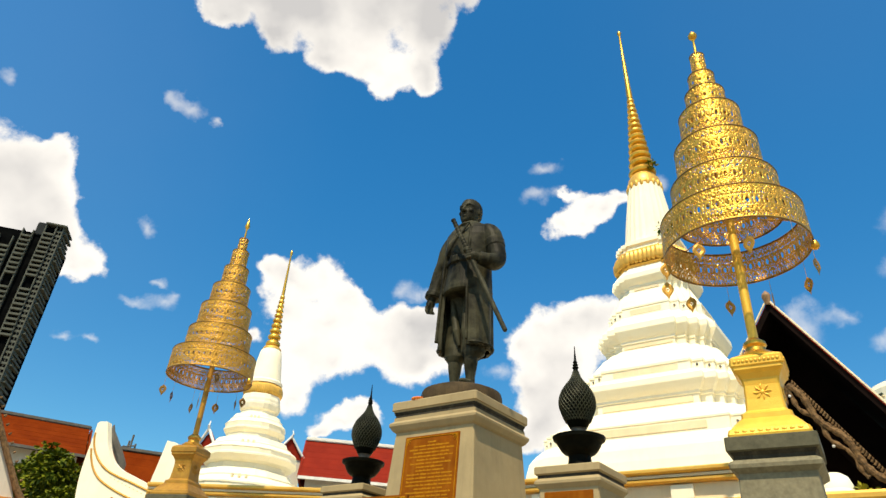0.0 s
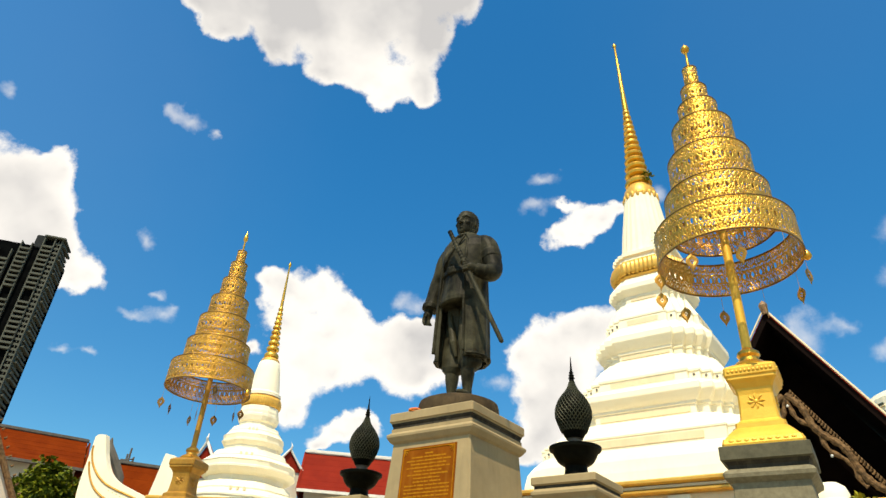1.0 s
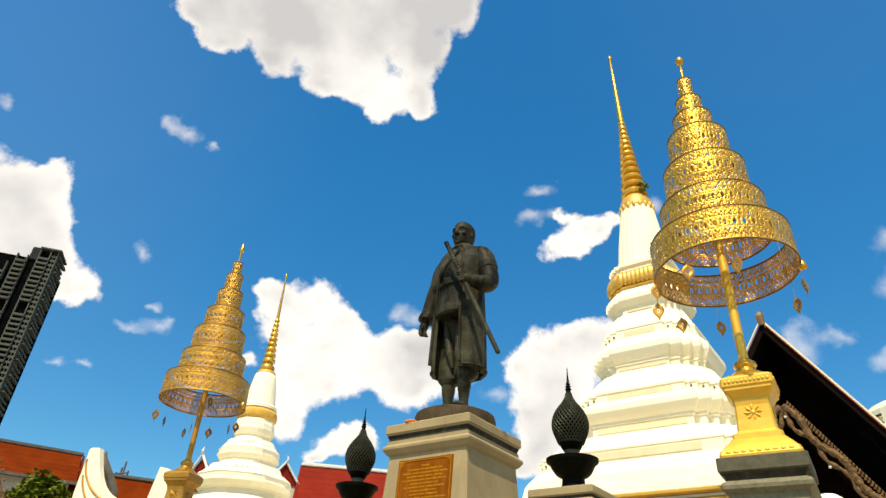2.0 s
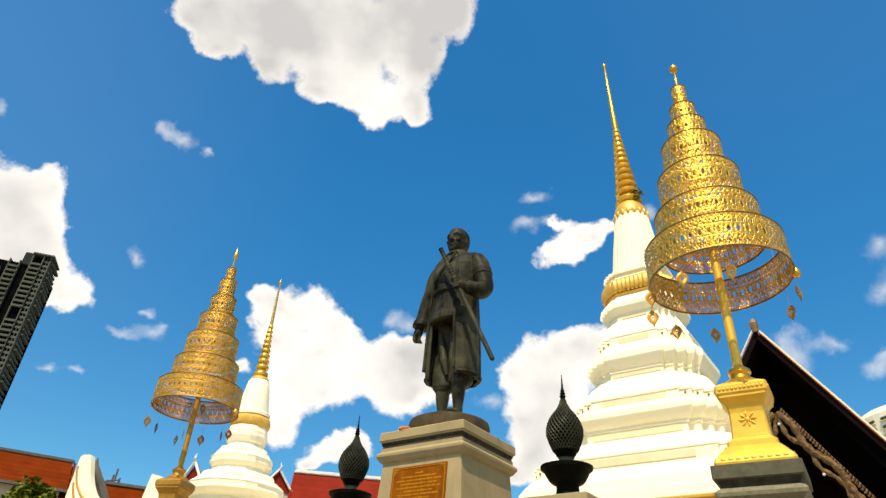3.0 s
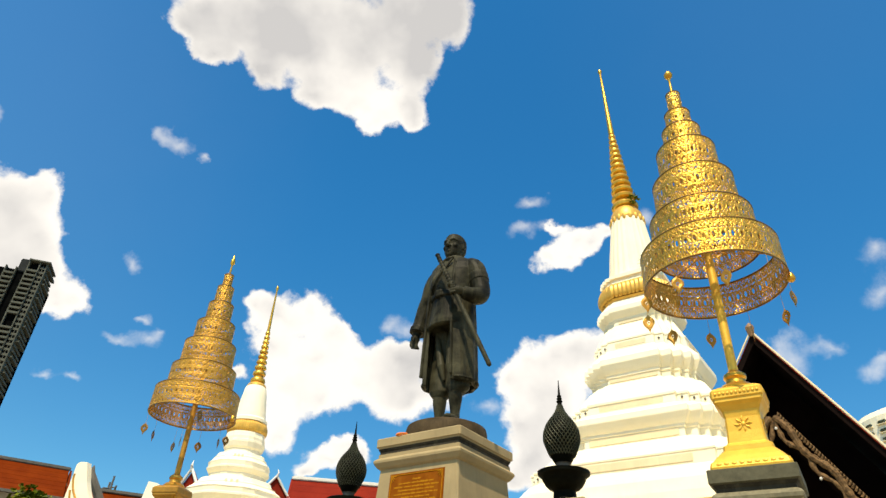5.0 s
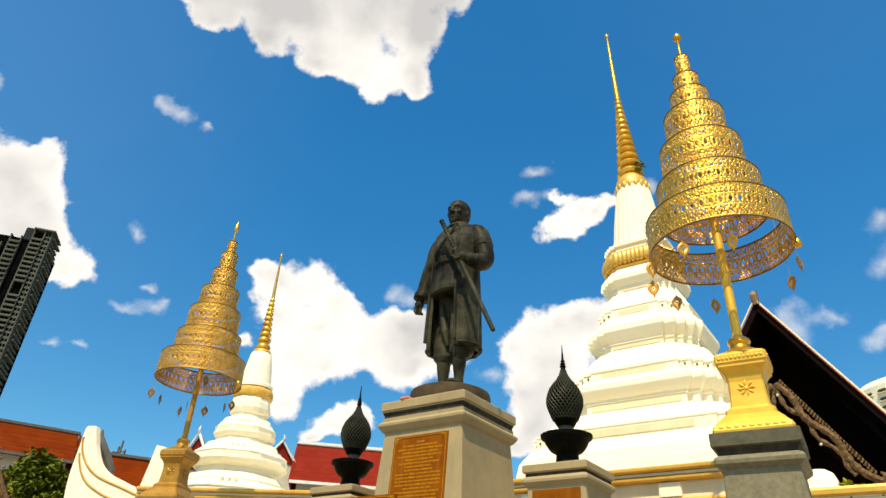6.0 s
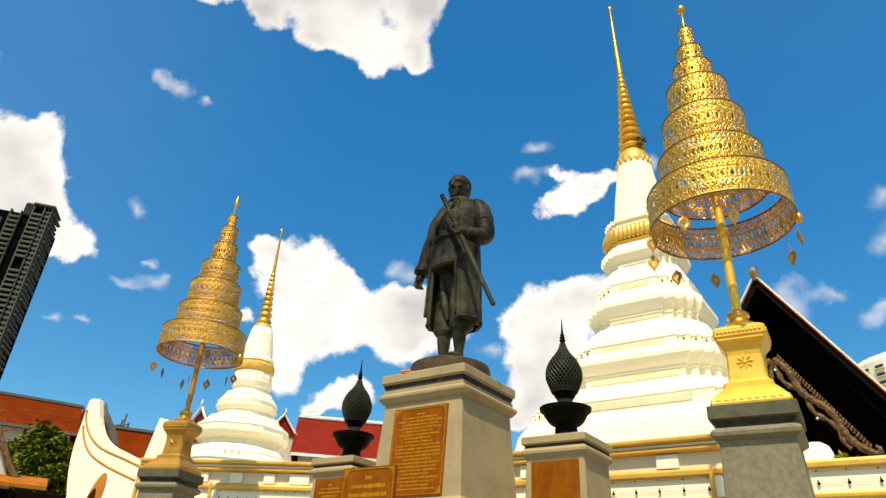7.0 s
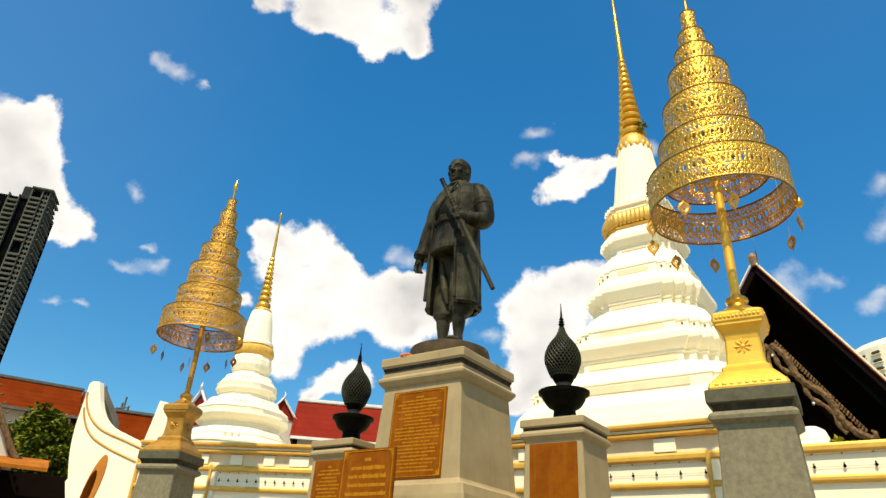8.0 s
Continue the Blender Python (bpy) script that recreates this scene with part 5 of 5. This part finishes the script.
barge = tube([(-0.9, -0.08, 4.95), (-0.55, -0.08, 4.28), (-0.2, -0.08, 3.70), (0.08, -0.08, 3.25), (0.26, -0.08, 3.02)], [0.05, 0.055, 0.05, 0.055, 0.06], 8)
for k in range(14):
    f = k / 13
    x, zz = -0.86 + 1.10 * f, 4.93 - 1.86 * f
    tube([(x + 0.02, -0.08, zz + 0.02), (x + 0.05, -0.08, zz + 0.04), (x + 0.055, -0.08, zz + 0.065)], [0.026, 0.018, 0.005], 6, barge)
part("bargeboard", barge, OLDCARVING, shelter, "dark carved bargeboard")
part("eave", loft_bar([(0.1, 3.14), (-0.42, 2.98), (-0.5, 2.94), (-0.5, 2.88), (0.1, 2.95)], -2.8, 0.72), EAVEPAINT, shelter, "orange painted sloping eave")

# ---------------------------------------------------------------- tree


def tree(m, label, seed):
    rnd = random.Random(seed)
    tr = thing("tree", m, label, "tree")
    tb = bmesh.new()
    tube([(0, 0, 0), (0.08, 0.03, 0.9), (-0.03, 0.05, 1.7), (0.05, 0, 2.5)], [0.17, 0.13, 0.10, 0.07], 10, tb)
    crowns = []
    for k in range(17):
        a = k * 2.4
        r, zz = rnd.uniform(0.3, 1.25), rnd.uniform(1.2, 4.2)
        r *= 1.0 - max(0.0, zz - 3.2) * 0.55
        zz += 0.25
        tip = (r * math.cos(a), r * math.sin(a), zz)
        tube([(0.0, 0.03, min(zz, 2.4) - 0.5), (tip[0] * 0.5, tip[1] * 0.5, zz - 0.35), tip], [0.05, 0.03, 0.012], 6, tb)
        crowns.append(tip)
    part("trunk", tb, BARK, tr, "", True)
    cb = bmesh.new()
    for c in crowns:
        for k in range(5):
            cc = (c[0] + rnd.uniform(-0.3, 0.3), c[1] + rnd.uniform(-0.3, 0.3), c[2] + rnd.uniform(-0.3, 0.25))
            s = rnd.uniform(0.15, 0.30)
            leaf_clump(cb, cc, (s, s, s * 0.8), 170, 0.12, rnd)
    part("crown", cb, LEAF, tr, "leafy green crown with gaps")


tree(pose(-7.88, 14.9, 0.0), "leafy green tree beside the white prow", 21)
tree(pose(-9.6, 16.6, 0.0), "dark leafy tree behind the shelter", 33)

# ---------------------------------------------------------------- towers far behind


def tower(m, floors, label):
    t = thing("tower_block", m, label, "building")
    fh = 2.55
    H = floors * fh
    part("core", boxes((-30, -1.5, 3.0, 26.0, 0.0, H - 4.0)), TOWERDARK, t, "near-black core")
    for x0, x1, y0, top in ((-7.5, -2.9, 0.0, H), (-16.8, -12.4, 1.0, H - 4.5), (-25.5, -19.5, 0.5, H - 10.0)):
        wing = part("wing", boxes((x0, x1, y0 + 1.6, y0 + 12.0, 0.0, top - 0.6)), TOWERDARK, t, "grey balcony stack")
        part("fin", boxes((x0 - 0.25, x0 + 0.25, y0, y0 + 6, 0, top + 1.2), (x1 - 0.25, x1 + 0.25, y0 + 0.3, y0 + 14, 0, top + 1.2)), CONCRETE, wing)
        rail = mesh_of("balcony", boxes((x0, x1, y0 - 0.2, y0 + 1.9, 0, 0.45), (x0, x1, y0 - 0.2, y0 - 0.08, 0.452, 1.0)))
        rail.materials.append(CONCRETE)
        for k in range(floors):
            if k * fh > top - 3 or 37 < k < 42 or 51 < k < 54:
                continue
            o = new("balcony", rail)
            o.parent, o.location = wing, (0, 0, k * fh)
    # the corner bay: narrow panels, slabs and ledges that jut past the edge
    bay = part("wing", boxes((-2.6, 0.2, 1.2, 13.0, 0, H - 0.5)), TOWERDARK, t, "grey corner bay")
    part("fin", boxes((-0.1, 0.35, 0.7, 10, 0, H + 0.8)), CONCRETE, bay)
    panel = mesh_of("spandrel", boxes((-2.5, -0.15, 1.0, 1.25, 0, 1.1), (-1.4, -1.2, 0.98, 1.24, 1.102, fh)))
    panel.materials.append(CONCRETE)
    for k in range(floors):
        o = new("spandrel", panel)
        o.parent, o.location = bay, (0, 0, k * fh)
    for wide, reach in ((0, 1.1), (1, 1.9), (2, 1.4)):
        ledge = mesh_of("side_balcony", boxes((0.36, reach, 2.0, 14.6, 0, 0.55), (reach - 0.12, reach, 2.0, 14.6, 0.552, 1.0)))
        ledge.materials.append(CONCRETE)
        for k in range(wide, floors, 3):
            o = new("side_balcony", ledge)
            o.parent, o.location = t, (0, 0, k * fh)
    part("parapet", boxes((-7.9, 1.6, -0.5, 14, H + 0.82, H + 1.5)), CONCRETE, t)
    part("plant_room", boxes((-12.2, -7.9, 2.2, 14, H - 5, H + 2.2), bevel=0.4), SLATE, t, "dark grey rooftop plant room")
    return t


tower(pose(-190.0, 280.4, 0, 0, 0, 16), 65, "tall grey residential tower with stacked balconies")

block = thing("apartment_building", pose(129.6, 158.9, -1.6), "white curved apartment building with dark windows", "building")
n = 48
part("wall", rings(bmesh.new(), [[(r * math.cos(k * math.tau / n), r * math.sin(k * math.tau / n), zz) for k in range(n)] for r, zz in ((16, 0), (16, 64.0), (15.2, 65.5), (13, 66.4))]), WHITEWASH, block)
pane = mesh_of("window", boxes((-1.25, 1.25, -0.3, 0.3, 0.95, 1.8), bevel=0.28))
pane.materials.append(SHADEGLASS)
ledge = mesh_of("window_sill", boxes((-1.4, 1.4, -0.55, 0.2, 0.62, 0.88), bevel=0.08))
ledge.materials.append(CREAM)
for level in range(12, 30):
    for k in range(22, 42, 2):
        a = (k + 0.5) * math.tau / n
        w = new("window", pane)
        w.parent = block
        w.matrix_local = pose(16 * math.cos(a), 16 * math.sin(a), 2.1 * level, 0, 0, math.degrees(a) + 90)
        new("window_sill", ledge).parent = w

# roof masts
mast = thing("roof_mast", pose(-13.5, 29.4, 0, 0, 0, 0), "cluster of thin grey steel masts behind a red roof", "mast")
for k in range(4):
    part("pole", tube([(0.15 * k, 0.1 * (k % 2), 0), (0.15 * k + 0.1, 0.1 * (k % 2), 7.90 + 0.12 * ((k * 2) % 5))], 0.045, 6), GREYEDGE, mast)
part("crossbar", tube([(0.05, 0, 7.85), (0.6, 0, 7.92)], 0.03, 6), GREYEDGE, mast)
